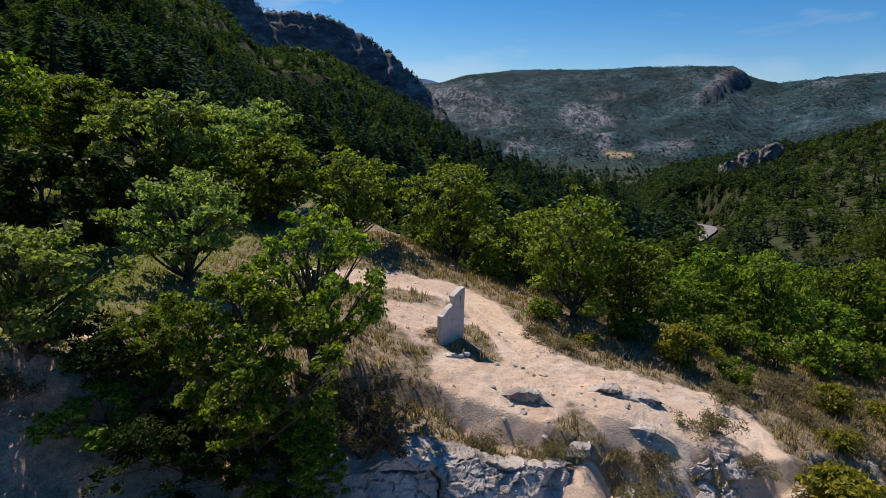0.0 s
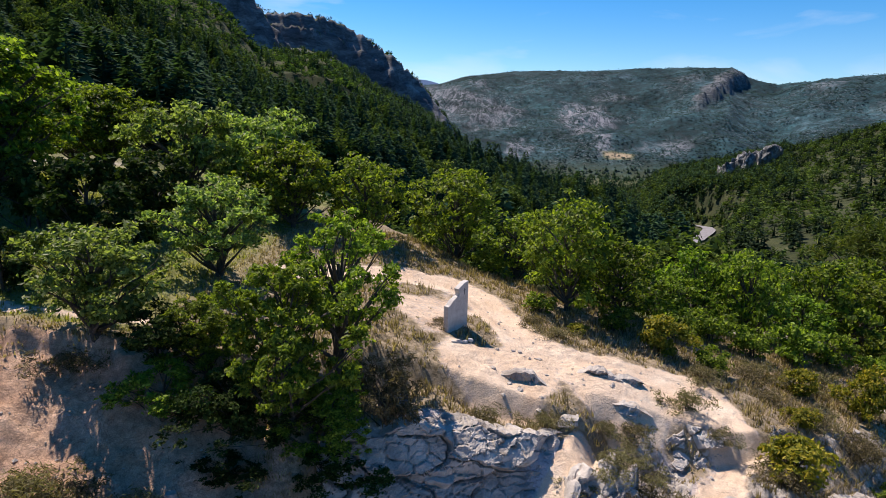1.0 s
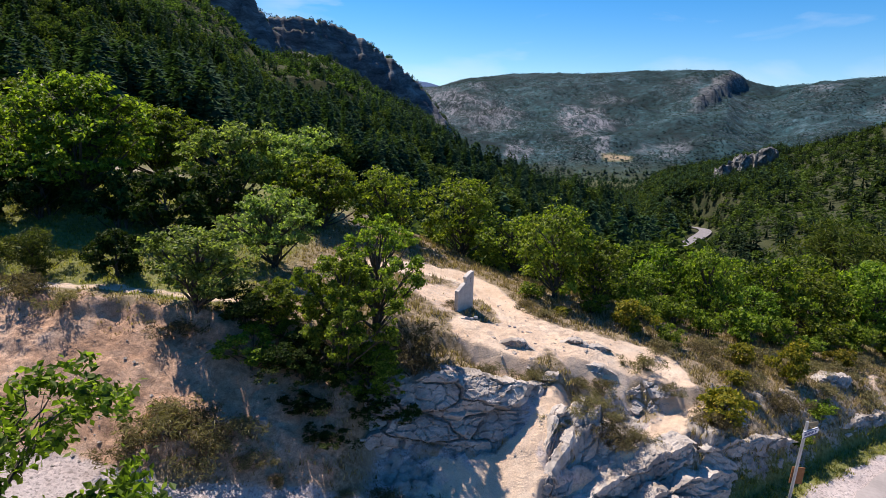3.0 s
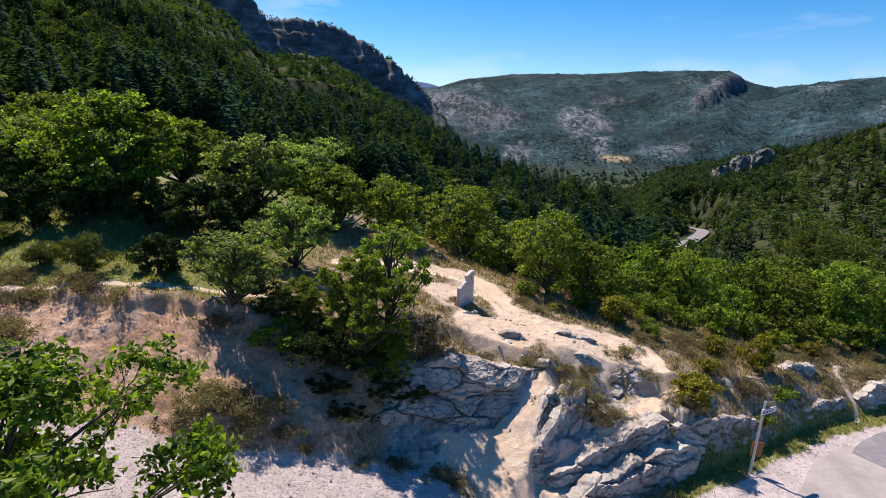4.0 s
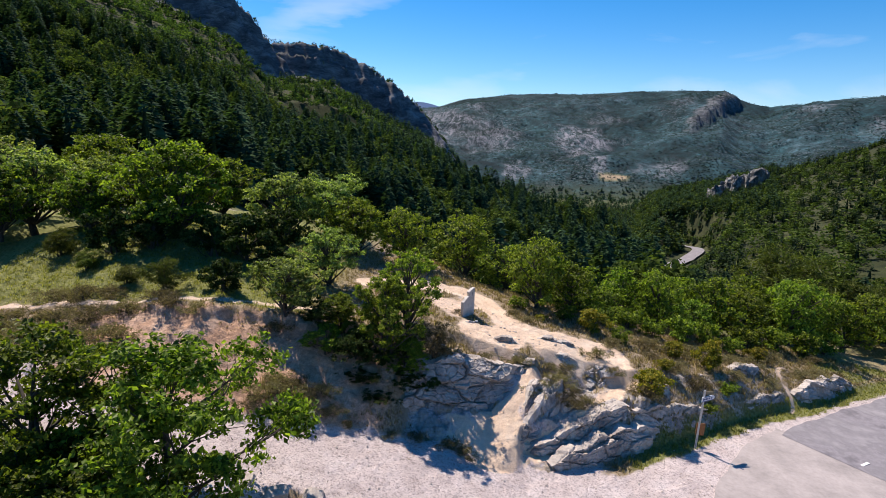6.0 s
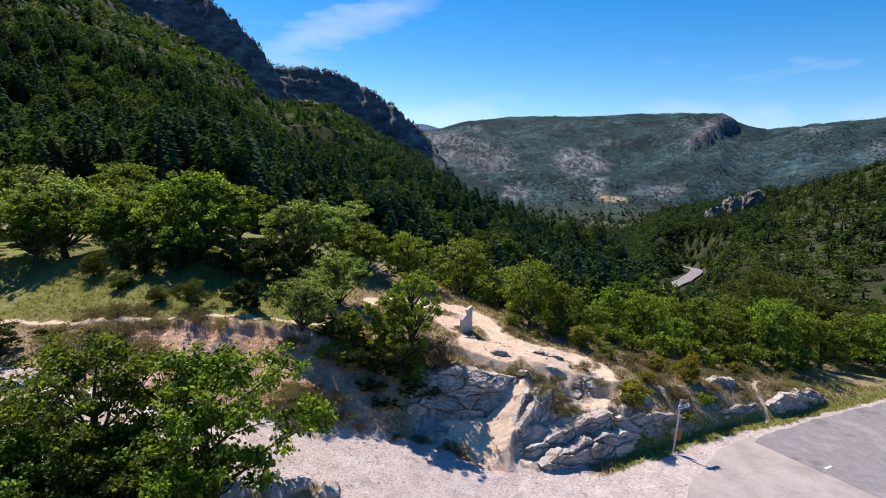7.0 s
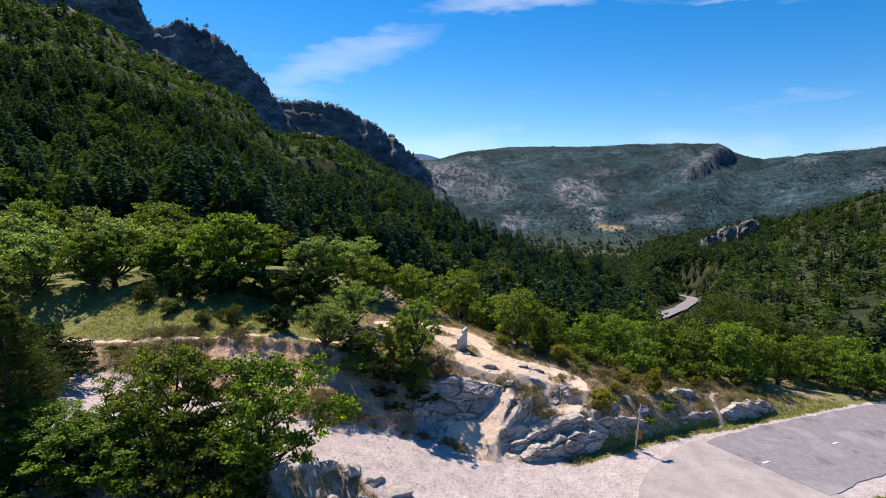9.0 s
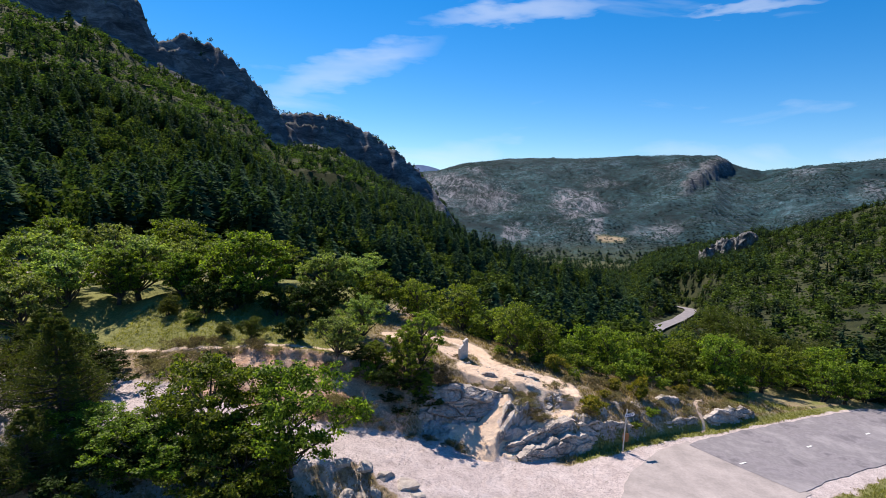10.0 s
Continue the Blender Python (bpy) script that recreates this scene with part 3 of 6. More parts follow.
def far_land(x, y):
    """The valley and its hills, as crests seen round a middle point."""
    dx, dy = x - EYE_X, y - EYE_Y
    r, az = np.hypot(dx, dy), np.degrees(np.arctan2(dx, dy)) - 0.45
    rough = wobble(x, y, 60, 0.4)
    base = lerp_list(r, ((0, 0), (40, 0), (60, -4), (100, -11), (200, -30), (300, -42), (500, -54), (900, -60), (5000, -60)))
    # the meadow side never sinks
    base = base + smooth(-6, -26, az) * lerp_list(r, ((40, 4), (60, 9), (100, 19), (200, 45), (400, 62), (5000, 60))) * smooth(-170, -60, az)
    back_side = smooth(70, 130, np.abs(az))
    base = base * (1 - back_side)
    # wooded spur
    d1 = lerp_list(az, ((-25, 280), (0, 265), (10, 265), (17, 285), (40, 290)))
    z1 = EYE_Z + d1 * tan_d(lerp_list(az, SPUR))
    spur = np.where(r < d1, z1 - (d1 - r) * lerp_list(az, ((-25, 0.11), (0, 0.06), (10, 0.07), (17, 0.12))), z1 - (r - d1) * 0.35) + rough * 1.0
    spur = spur - 45 * smooth(125, 70, r)

    # mountain with its cliffs, and a second one behind
    def wall(dist, feet, tops, seed):
        zf = EYE_Z + dist * tan_d(lerp_list(az, feet))
        zt = EYE_Z + (dist + 12) * tan_d(lerp_list(az, tops))
        s = np.clip((r - 90) / (dist - 90), 0, 1)
        slope = -2 + (zf + 2) * (0.75 * s + 0.25 * s * s) + rough * 4 * s
        step = smooth(0, 5, r - dist) * 0.6 + smooth(7, 12, r - dist) * 0.4
        m = np.where(r < dist, slope, zf + (zt - zf) * step - np.clip(r - dist - 40, 0, 5000) * 0.3)
        rib = 0.5 - 1.6 * np.abs(wobble(az * 60, r * 0.3, 70, seed)) - 0.9 * np.abs(wobble(az * 60, r, 26, seed + 0.5)) + 0.5
        m = m + rib * 3.0 * smooth(0, 6, r - dist) * smooth(24, 12, r - dist) * smooth(0, 12, zt - zf)
        return m - 45 * smooth(140, 80, r) * smooth(-30, -15, az)

    mount = wall(425.0 + 10 * wobble(az, az * 0, 7.0), CLIFF_FOOT, CLIFF_TOP, 0.9)
    back = wall(455.0 + 8 * wobble(az, az * 0, 5.0, 0.4), BACK_FOOT, BACK_TOP, 0.3)
    mount = np.maximum(mount, np.where(r > 300, back, -99))
    mount = mount - 400 * smooth(2, 14, az) - 300 * smooth(-75, -120, az)
    # hill across the valley
    d3 = lerp_list(az, ((10, 820), (17, 620), (24, 520), (33, 470), (60, 420)))
    z3 = EYE_Z + d3 * tan_d(lerp_list(az, RIGHT_TOP) + 0.15)
    s3 = np.clip((r - 110) / (d3 - 110), 0, 1)
    hill = np.where(r < d3, -26 + (z3 + 26) * s3 ** 0.9, z3 - (r - d3) * 0.25) + rough * 3 * s3
    hill = hill - 40 * smooth(190, 100, r) - 60 * smooth(16, 9, az) - 200 * smooth(90, 130, az)
    # far ridge
    d4 = 1600.0
    z4 = EYE_Z + d4 * tan_d(lerp_list(az, FAR_TOP) + 0.15)
    s4 = np.clip((r - 850) / (d4 - 850), 0, 1)
    folds = wobble(x, y, 520, 1.3) * 34 + wobble(x, y, 200, 0.2) * 13
    ridge = np.where(r < d4, -75 + (z4 + 75) * s4 ** 0.8 + folds * s4 * (1 - s4) * 3.0, z4 - (r - d4) * 0.12)
    ridge = ridge + wobble(x, y, 90, 0.7) * 2.5 * s4
    # shaded cliff running down from the notch
    side = az - scarp(r) + 0.5 * wobble(x, y, 110, 0.9)
    ridge = ridge - 22 * smooth(0, 0.7, side) * smooth(6.5, 1.5, side) * smooth(1120, 1350, r) * smooth(1625, 1560, r)
    z = np.maximum.reduce([base, spur, mount, hill, np.where(r > 850, ridge, -99)])
    # shelf of the far road
    off = line_dist(x, y, FAR_ROAD)
    zr = lerp_list(r, ((150, -22), (191, -26.5), (226, -29.5), (288, -36.5), (318, -37), (335, -38), (359, -41), (400, -45)))
    w = smooth(20, 7, off) * (r > 120)
    z = z * (1 - w) + zr * w
    return z


PATCH = (-26.0, 36.0, -9.0, 27.0)


def inside(x, y):
    """1 well inside the near patch, 0 at its rim."""
    x0, x1, y0, y1 = PATCH
    return smooth(0, 4, np.minimum.reduce([x - x0, x1 - x, y - y0, y1 - y]))


def land(x, y):
    """The whole land without its fine roughness."""
    r = np.hypot(x - EYE_X, y - EYE_Y)
    w = smooth(48, 85, r)
    return near_base(x, y) * (1 - w) + far_land(x, y) * w


# ---- making meshes ----
def mesh_of(name, verts, faces, mats, smooth_faces=False, mat_index=None):
    me = bpy.data.meshes.new(name)
    verts = np.asarray(verts, dtype=np.float32)
    faces = np.asarray(faces, dtype=np.int32)
    nf, k = faces.shape
    me.vertices.add(len(verts))
    me.vertices.foreach_set("co", verts.ravel())
    me.loops.add(nf * k)
    me.loops.foreach_set("vertex_index", faces.ravel())
    me.polygons.add(nf)
    me.polygons.foreach_set("loop_start", np.arange(0, nf * k, k, dtype=np.int32))
    me.polygons.foreach_set("loop_total", np.full(nf, k, dtype=np.int32))
    for m in (mats if isinstance(mats, (list, tuple)) else [mats]):
        me.materials.append(m)
    if mat_index is not None:
        me.polygons.foreach_set("material_index", np.asarray(mat_index, dtype=np.int32))
    me.polygons.foreach_set("use_smooth", np.full(nf, smooth_faces, dtype=bool))
    me.update(calc_edges=True)
    return me


def part(name, bm, mat, parent, label=""):
    me = bpy.data.meshes.new(name)
    bm.to_mesh(me)
    bm.free()
    me.materials.append(mat)
    ob = new(name, me)
    ob.parent = parent
    return tagged(ob, label)


def part_mesh(name, me, parent, label=""):
    ob = new(name, me)
    ob.parent = parent
    return tagged(ob, label)


def empty(name, m):
    ob = new(name)
    ob.empty_display_size = 0.2
    ob.matrix_world = m
    return ob


def put_attr(me, name, values):
    a = me.attributes.new(name, "FLOAT", "POINT")
    a.data.foreach_set("value", np.asarray(values, dtype=np.float32).ravel())


def grid_faces(rows, cols):
    i = np.arange(rows * cols).reshape(rows, cols)
    return np.stack([i[:-1, :-1], i[:-1, 1:], i[1:, 1:], i[1:, :-1]], -1).reshape(-1, 4)


def height(x, y):
    return float(land(np.array([float(x)]), np.array([float(y)]))[0])


# ---- the land ----
PATH_LINE = ((-5.5, 14.6), (-2.9, 15.6), (-1.2, 16.3), (-0.2, 16.0), (0.45, 14.6), (1.1, 12.9), (2.2, 12.0), (3.3, 12.0), (4.6, 12.2), (5.8, 11.8), (6.0, 10.3), (5.4, 9.2), (4.8, 8.35), (3.95, 7.65), (3.0, 7.05), (2.1, 6.45))
GULLY = ((2.4, 9.0), (2.0, 8.3), (1.55, 7.5), (1.1, 6.9), (0.8, 6.3), (0.6, 5.7))
FIN = ((1.95, 7.2), (2.5, 7.5), (3.2, 7.85))
TRAIL = ((-24, 8.4), (-19, 8.25), (-15, 8.2), (-12, 8.75), (-9.5, 9.0), (-7.0, 9.3))
ROAD = ((70, 44), (40, 25), (26.7, 16.4), (21, 12.9), (15.3, 9.05), (11.6, 5.0), (9.4, -1.0), (7.6, -12), (6, -40))


def zones(x, y):
    """How much of each kind of ground lies at each place."""
    foot, crest, edge = lerp_list(x, FOOT_Y), lerp_list(x, CREST_Y), lerp_list(x, EDGE_Y)
    wob = wobble(x, y, 2.4) * 0.35
    s = (y - foot) / (crest - foot)
    z = {}
    path = line_dist(x, y, PATH_LINE)
    square = np.hypot((x - 0.6) / 1.5, (y - 10.9) / 1.5)
    shelf = np.hypot((x - 3.6) / 2.3, (y - 11.0) / 1.1)
    sand = np.maximum.reduce([smooth(0.95, 0.45, path + wob * 0.5 + 0.25 * smooth(11, 9.5, y)), smooth(1.25, 0.75, square + wob * 0.5), smooth(1.2, 0.6, shelf + wob), smooth(1.0, 0.6, line_dist(x, y, GULLY) * (1 + 0.8 * smooth(6.8, 8.6, y)) + wob * 0.4)])
    sand = np.maximum(sand, 0.62 * smooth(1.2, 0.7, np.hypot((x + 1.3) / 1.1, (y - 13.4) / 1.7) + wob))
    fin = line_dist(x, y, FIN) + wob * 0.25
    sand = sand * smooth(0.35, 0.6, fin)
    sand = np.maximum(sand, 0.6 * smooth(0.34, 0.08, line_dist(x, y, TRAIL) + wob * 0.45))
    sand = np.maximum(sand, smooth(0.3, 0.1, np.abs(x - 15.1 - 0.35 * (y - 15) + 0.3 * np.sin(y * 1.7)) + wob * 0.35 + 0.1) * (y > foot - 0.3) * smooth(17.6, 16.6, y))
    # dry grass at the stele's foot, placed to darken the shadow it casts
    sand = sand * (1 - 0.95 * smooth(1.2, 0.7, np.hypot((x + 0.1) / 0.75, (y - 12.0) / 0.5) + wob * 0.5))
    under = ledge_at(x, y, LEDGES[0][5])[0]
    scree = smooth(0.15, -0.2, under + wob * 0.3) * smooth(-1.9, -0.9, x) * smooth(2.6, 1.6, x) * smooth(-0.05, 0.15, s) * (y < 9.2)
    sand = np.maximum(sand, scree * (0.62 + 0.4 * wobble(x, y, 1.3, 0.4)))
    z["sand"] = sand
    face = smooth(-0.05, 0.12, s + wob * 0.1) * smooth(1.15, 0.9, s)
    rocky = lerp_list(x, ((-6, 0), (-3.0, 0.1), (-2.2, 0.7), (-1, 1), (2, 1), (4.5, 0.9), (8, 0.75), (12, 0.7), (17, 0.35), (24, 0.15)))
    rock = face * rocky * (0.62 + 0.5 * wobble(x, y, 1.7, 0.6))
    rock = np.maximum(rock, 0.9 * smooth(0.05, 0.5, edge - y) * smooth(2.6, 1.2, edge - y) * smooth(-26, -20, x) * (0.6 + 0.6 * wobble(x, y, 1.2, 0.2)))
    z["rock"], z["crag"] = rock * (1 - sand * 0.9), rock * 0
    z["red"] = face * smooth(-2.6, -4.0, x) * (1 - 0.75 * smooth(-13, -16, x)) * smooth(1.12, 0.98, s + wob * 0.12)
    grass = np.maximum(smooth(0.85, 1.1, s + wob * 0.3 + 0.1 * smooth(-5, -6.5, x)), face * (1 - rocky) * smooth(-5.0, -3.5, x))
    grass = np.maximum(grass, face * rocky * smooth(0.1, 0.5, wobble(x, y, 1.9, 1.1)) * 0.9)
    grass = np.maximum(grass, smooth(0.0, 0.5, edge - y + wob) * smooth(4, 1, x) * 0.9)
    grass = np.maximum(grass, smooth(-1.1, -0.5, y - foot + wob * 0.6) * smooth(3.6, 5.5, x) * 0.95)
    grass = np.maximum(grass, 0.5 * face * smooth(-4.4, -3.6, x) * smooth(-1.8, -2.6, x))
    mound = np.hypot((x + 6.3) / 1.7, (y - 5.3) / 0.75)
    grass = np.maximum(grass, smooth(1.2, 0.7, mound + wob))
    left_face = face * smooth(-12.0, -14.5, x) * smooth(0.1, 0.35, s) * 0.9
    grass = np.maximum(grass, left_face)
    verge = line_dist(x, y, ROAD)
    beside = smooth(3.9, 4.6, verge + wob) * smooth(13, 17, x) * (y < 0.65 * x)
    grass = np.maximum(grass, beside)
    z["grass"] = grass * (1 - sand * 0.9)
    z["lush"] = np.maximum(smooth(0.9, 1.3, s) * smooth(-6, -8, x) * smooth(0.2, 0.6, y - crest), np.maximum(beside, smooth(-1.2, -0.6, y - foot) * smooth(0.35, 0.05, s) * smooth(5, 6.5, x)))
    z["lush"] = np.maximum(z["lush"], smooth(16.5, 19, x) * smooth(0.1, 0.5, s + wob * 0.3) * (0.55 + 0.6 * wobble(x, y, 3.1, 0.8)))
    r = np.hypot(x - EYE_X, y - EYE_Y)
    far = smooth(52, 80, r)
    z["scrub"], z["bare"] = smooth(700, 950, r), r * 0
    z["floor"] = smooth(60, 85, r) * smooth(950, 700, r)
    z["grass"] = np.maximum(z["grass"] * (1 - far), far)
    z["lush"] = np.maximum(z["lush"] * (1 - far), far)
    z["sand"], z["rock"], z["red"] = z["sand"] * (1 - far), z["rock"] * (1 - far), z["red"] * (1 - far)
    return z


def near_land():
    x0, x1, y0, y1 = PATCH
    xs = np.concatenate([np.linspace(x0, -4, 170, endpoint=False), np.linspace(-4, 10, 240, endpoint=False), np.linspace(10, x1, 170)])
    ys = np.concatenate([np.linspace(y0, 4, 90, endpoint=False), np.linspace(4, 13, 180, endpoint=False), np.linspace(13, y1, 80)])
    nx, ny = len(xs), len(ys)
    x, y = np.meshgrid(xs, ys)
    z = land(x, y)
    zn = zones(x, y)
    w = inside(x, y)
    # cracked, layered rock; ruts and pebbly unevenness elsewhere
    u, v = x + 0.25 * wobble(x, y, 1.5), y * 1.0 + 0.9 * z + 0.2 * wobble(x, y, 1.1, 0.8)
    e1, v1 = cells(u, v * 1.7, 1.0, 1)[:2]
    e2, v2 = cells(u, v * 1.6, 0.42, 2)[:2]
    rocky = smooth(0.25, 0.6, zn["rock"])
    z = z + rocky * ((v1 - 0.5) * 0.2 - 0.16 * smooth(0.1, 0.0, e1) + (v2 - 0.5) * 0.1 - 0.09 * smooth(0.05, 0.0, e2))
    z = z + zn["red"] * (wobble(x, y, 1.3) * 0.09 + wobble(x, y, 0.5, 0.5) * 0.05)
    z = z + zn["grass"] * (wobble(x, y, 1.3, 0.3) * 0.06 + wobble(x, y, 0.4, 0.6) * 0.03) * (1 - 0.7 * smooth(8, 9, x) * smooth(5, 4, z))
    z = z + zn["sand"] * wobble(x, y, 0.7, 0.9) * 0.025 - 0.06 * smooth(0.5, 0.2, line_dist(x, y, PATH_LINE))
    loose = (1 - np.maximum.reduce([zn["grass"], zn["rock"], zn["red"]])) * smooth(3.2, 4.2, line_dist(x, y, ROAD))
    z = z + loose * (wobble(x, y, 1.6, 0.7) * 0.03 + wobble(x, y, 0.4, 0.1) * 0.012)
    mound = np.hypot((x + 6.3) / 1.9, (y - 5.4) / 0.9)
    z = z + 0.3 * smooth(1.2, 0.2, mound)
    # overhang of turf at the bank's lip
    lip = (y - lerp_list(x, CREST_Y))
    z = z + 0.08 * smooth(-0.22, -0.02, lip) * smooth(0.7, 0.1, lip) * smooth(-5.5, -7, x)
    z = z * 1.0 - (1 - w) * 0.7
    me = mesh_of("ground", np.stack([x, y, z], -1).reshape(-1, 3), grid_faces(ny, nx), M_GROUND, True)
    for key, val in zn.items():
        put_attr(me, key, val)
    ob = new("ground", me)
    tagged(ob, "gravel lay-by, rocky bank, dry grass terrace and sandy path", "ground", kind="structure")
    return x, y, z


GX, GY, GZ = near_land()


def on_ground(x, y):
    """Height of the finished ground at a place of the near patch, else of the far land."""
    x0, x1, y0, y1 = PATCH
    if x0 + 3 < x < x1 - 3 and y0 + 3 < y < y1 - 3:
        a, b = int(np.searchsorted(GX[0], x)) - 1, int(np.searchsorted(GY[:, 0], y)) - 1
        fi, fj = (x - GX[0, a]) / (GX[0, a + 1] - GX[0, a]), (y - GY[b, 0]) / (GY[b + 1, 0] - GY[b, 0])
        return float((GZ[b, a] * (1 - fi) + GZ[b, a + 1] * fi) * (1 - fj) + (GZ[b + 1, a] * (1 - fi) + GZ[b + 1, a + 1] * fi) * fj)
    return height(x, y)


def far_sheet():
    az = np.concatenate([np.linspace(-180, -50, 50, endpoint=False), np.linspace(-50, 44, 380, endpoint=False), np.linspace(44, 180, 50)])
    rr = np.concatenate([np.linspace(0.5, 45, 30, endpoint=False), np.geomspace(45, 400, 150, endpoint=False), np.linspace(400, 480, 75, endpoint=False), np.linspace(480, 760, 35, endpoint=False), np.geomspace(760, 2300, 90, endpoint=False), np.geomspace(2300, 4700, 8)])
    a, r = np.meshgrid(np.radians(az), rr)
    x, y = EYE_X + r * np.sin(a), EYE_Y + r * np.cos(a)
    z = land(x, y)
    zn = zones(x, y)
    z = z - 1.6 * inside(x, y)
    dzr = np.gradient(z, axis=0) / np.maximum(np.gradient(r, axis=0), 0.01)
    dza = np.gradient(z, axis=1) / np.maximum(np.gradient(a, axis=1) * r, 0.01)
    steep = np.hypot(dzr, dza)
    cliff = smooth(0.32, 0.55, steep + 0.08 * wobble(x, y, 25)) * (r > 405) * (r < 800) * (a < 0)
    deg = np.degrees(a)
    blur = wobble(x, y, 130, 0.3) * 0.35 + wobble(x, y, 45, 0.8) * 0.25
    zn["bare"] = np.max([k * smooth(1.15, 0.55, np.hypot((deg - b) / w, (r - d) / h) + blur) for b, d, w, h, k in BARE], axis=0)
    side = deg - scarp(r) + 0.5 * wobble(x, y, 110, 0.9)
    scar = smooth(-0.2, 0.1, side) * smooth(1.2, 0.8, side) * smooth(1160, 1300, r) * smooth(1600, 1560, r) * 0.8
    zn["crag"] = np.maximum(cliff, scar)
    zn["floor"] = zn["floor"] * (1 - cliff)
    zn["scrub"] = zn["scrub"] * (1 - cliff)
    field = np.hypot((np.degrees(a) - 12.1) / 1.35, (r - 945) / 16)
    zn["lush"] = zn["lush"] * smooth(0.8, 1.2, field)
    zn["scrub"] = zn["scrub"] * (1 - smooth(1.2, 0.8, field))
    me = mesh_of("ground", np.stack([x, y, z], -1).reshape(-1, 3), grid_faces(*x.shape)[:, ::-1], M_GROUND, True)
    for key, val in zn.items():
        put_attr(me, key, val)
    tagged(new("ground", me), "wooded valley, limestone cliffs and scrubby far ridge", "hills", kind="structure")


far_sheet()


def strip(name, pts, width, mat, lift, label, start=0.0, end=1e9, cols=9, side=0.0):
    """A road surface along a line, laid on the land."""
    p = np.array(pts, dtype=float)
    for _ in range(3):
        q = np.empty((2 * len(p), 2))
        q[0::2] = p * 1.0
        q[0::2][:-1] = 0.75 * p[:-1] + 0.25 * p[1:]
        q[1::2][:-1] = 0.25 * p[:-1] + 0.75 * p[1:]
        q[-2:] = p[-1]
        q[0] = p[0]
        p = q[:-1]
    seg = np.r_[0, np.cumsum(np.hypot(*np.diff(p, axis=0).T))]
    s = np.arange(max(start, 0), min(end, seg[-1]), 0.6)
    cx, cy = np.interp(s, seg, p[:, 0]), np.interp(s, seg, p[:, 1])
    tx, ty = np.gradient(cx), np.gradient(cy)
    ln = np.hypot(tx, ty)
    nx, ny = -ty / ln, tx / ln
    off = np.linspace(-width / 2, width / 2, cols)
    ragged = 0.12 * np.sin(s * 1.7) + 0.08 * np.sin(s * 4.1 + 1)
    o = off[None, :] * (1 + ragged[:, None] * (np.abs(off[None, :]) / (width / 2)) ** 6 / width) + side
    x, y = cx[:, None] + nx[:, None] * o, cy[:, None] + ny[:, None] * o
    z = land(x, y) + lift
    # skirts at both sides
    x = np.hstack([x[:, :1], x, x[:, -1:]])
    y = np.hstack([y[:, :1], y, y[:, -1:]])
    z = np.hstack([z[:, :1] - 0.25, z, z[:, -1:] - 0.25])
    me = mesh_of(name, np.stack([x, y, z], -1).reshape(-1, 3), grid_faces(*x.shape), mat, False)
    tagged(new(name, me), label, "road", kind="structure")
    return s, cx, cy, tx / ln, ty / ln


def cut_at(pts, x):
    """Length along a line up to the place where it passes x."""
    total = 0.0
    for (ax, ay), (bx, by) in zip(pts[:-1], pts[1:]):
        if min(ax, bx) <= x <= max(ax, bx):
            return total + math.hypot(bx - ax, by - ay) * abs(x - ax) / abs(bx - ax)
        total += math.hypot(bx - ax, by - ay)


CUT = cut_at(ROAD, 15.3)
strip("road", ROAD, 6.3, M_ASPHALT, 0.04, "grey patched asphalt road curving round the bend", 0, CUT + 0.5)
strip("road", ROAD, 7.0, M_TARMAC, 0.03, "pale worn tarmac apron fading into gravel", CUT, 1e9)
strip("road", FAR_ROAD, 5.6, M_ASPHALT, 0.8, "pale road running down through the wooded valley", 0, 1e9)


def dash(x, y):
    bm = bmesh.new()
    bmesh.ops.create_cube(bm, size=1.0)
    bmesh.ops.scale(bm, vec=(0.5, 0.12, 0.012), verts=bm.verts)
    ob = part("road_marking", bm, M_WHITE, None)
    ob.matrix_world = pose(x, y, height(x, y) + 0.05, 0, 0, 33)
    tagged(ob, "short worn white dash painted on the asphalt", "road marking", "centre line dashes", "structure")


for x, y in ((15.45, 9.2), (21.05, 12.9), (26.7, 16.4)):
    dash(x, y)


# ---- plants: one builder for trunks, one for leaves ----
def unit(v):
    return v / np.maximum(np.linalg.norm(v, axis=-1, keepdims=True), 1e-9)


class Pile:
    """Gathers faces of one mesh."""

    def __init__(self):
        self.v, self.f, self.n = [], [], 0

    def add(self, v, f):
        self.v.append(np.asarray(v, dtype=float))
        self.f.append(np.asarray(f) + self.n)
        self.n += len(v)

    def mesh(self, name, mat, smooth_faces=False):
        return mesh_of(name, np.concatenate(self.v), np.concatenate(self.f), mat, smooth_faces)


def tube(pile, pts, radii, sides=6):
    pts, radii = np.asarray(pts, dtype=float), np.asarray(radii, dtype=float)
    t = unit(np.gradient(pts, axis=0))
    ref = np.array([0.31, 0.95, 0.05])
    a = unit(np.cross(t, ref))
    b = np.cross(t, a)
    ang = np.linspace(0, 2 * math.pi, sides, endpoint=False)
    ring = pts[:, None, :] + radii[:, None, None] * (a[:, None, :] * np.cos(ang)[None, :, None] + b[:, None, :] * np.sin(ang)[None, :, None])
    i = np.arange(len(pts) * sides).reshape(len(pts), sides)
    j = np.roll(i, -1, axis=1)
    pile.add(ring.reshape(-1, 3), np.stack([i[:-1], j[:-1], j[1:], i[1:]], -1).reshape(-1, 4))


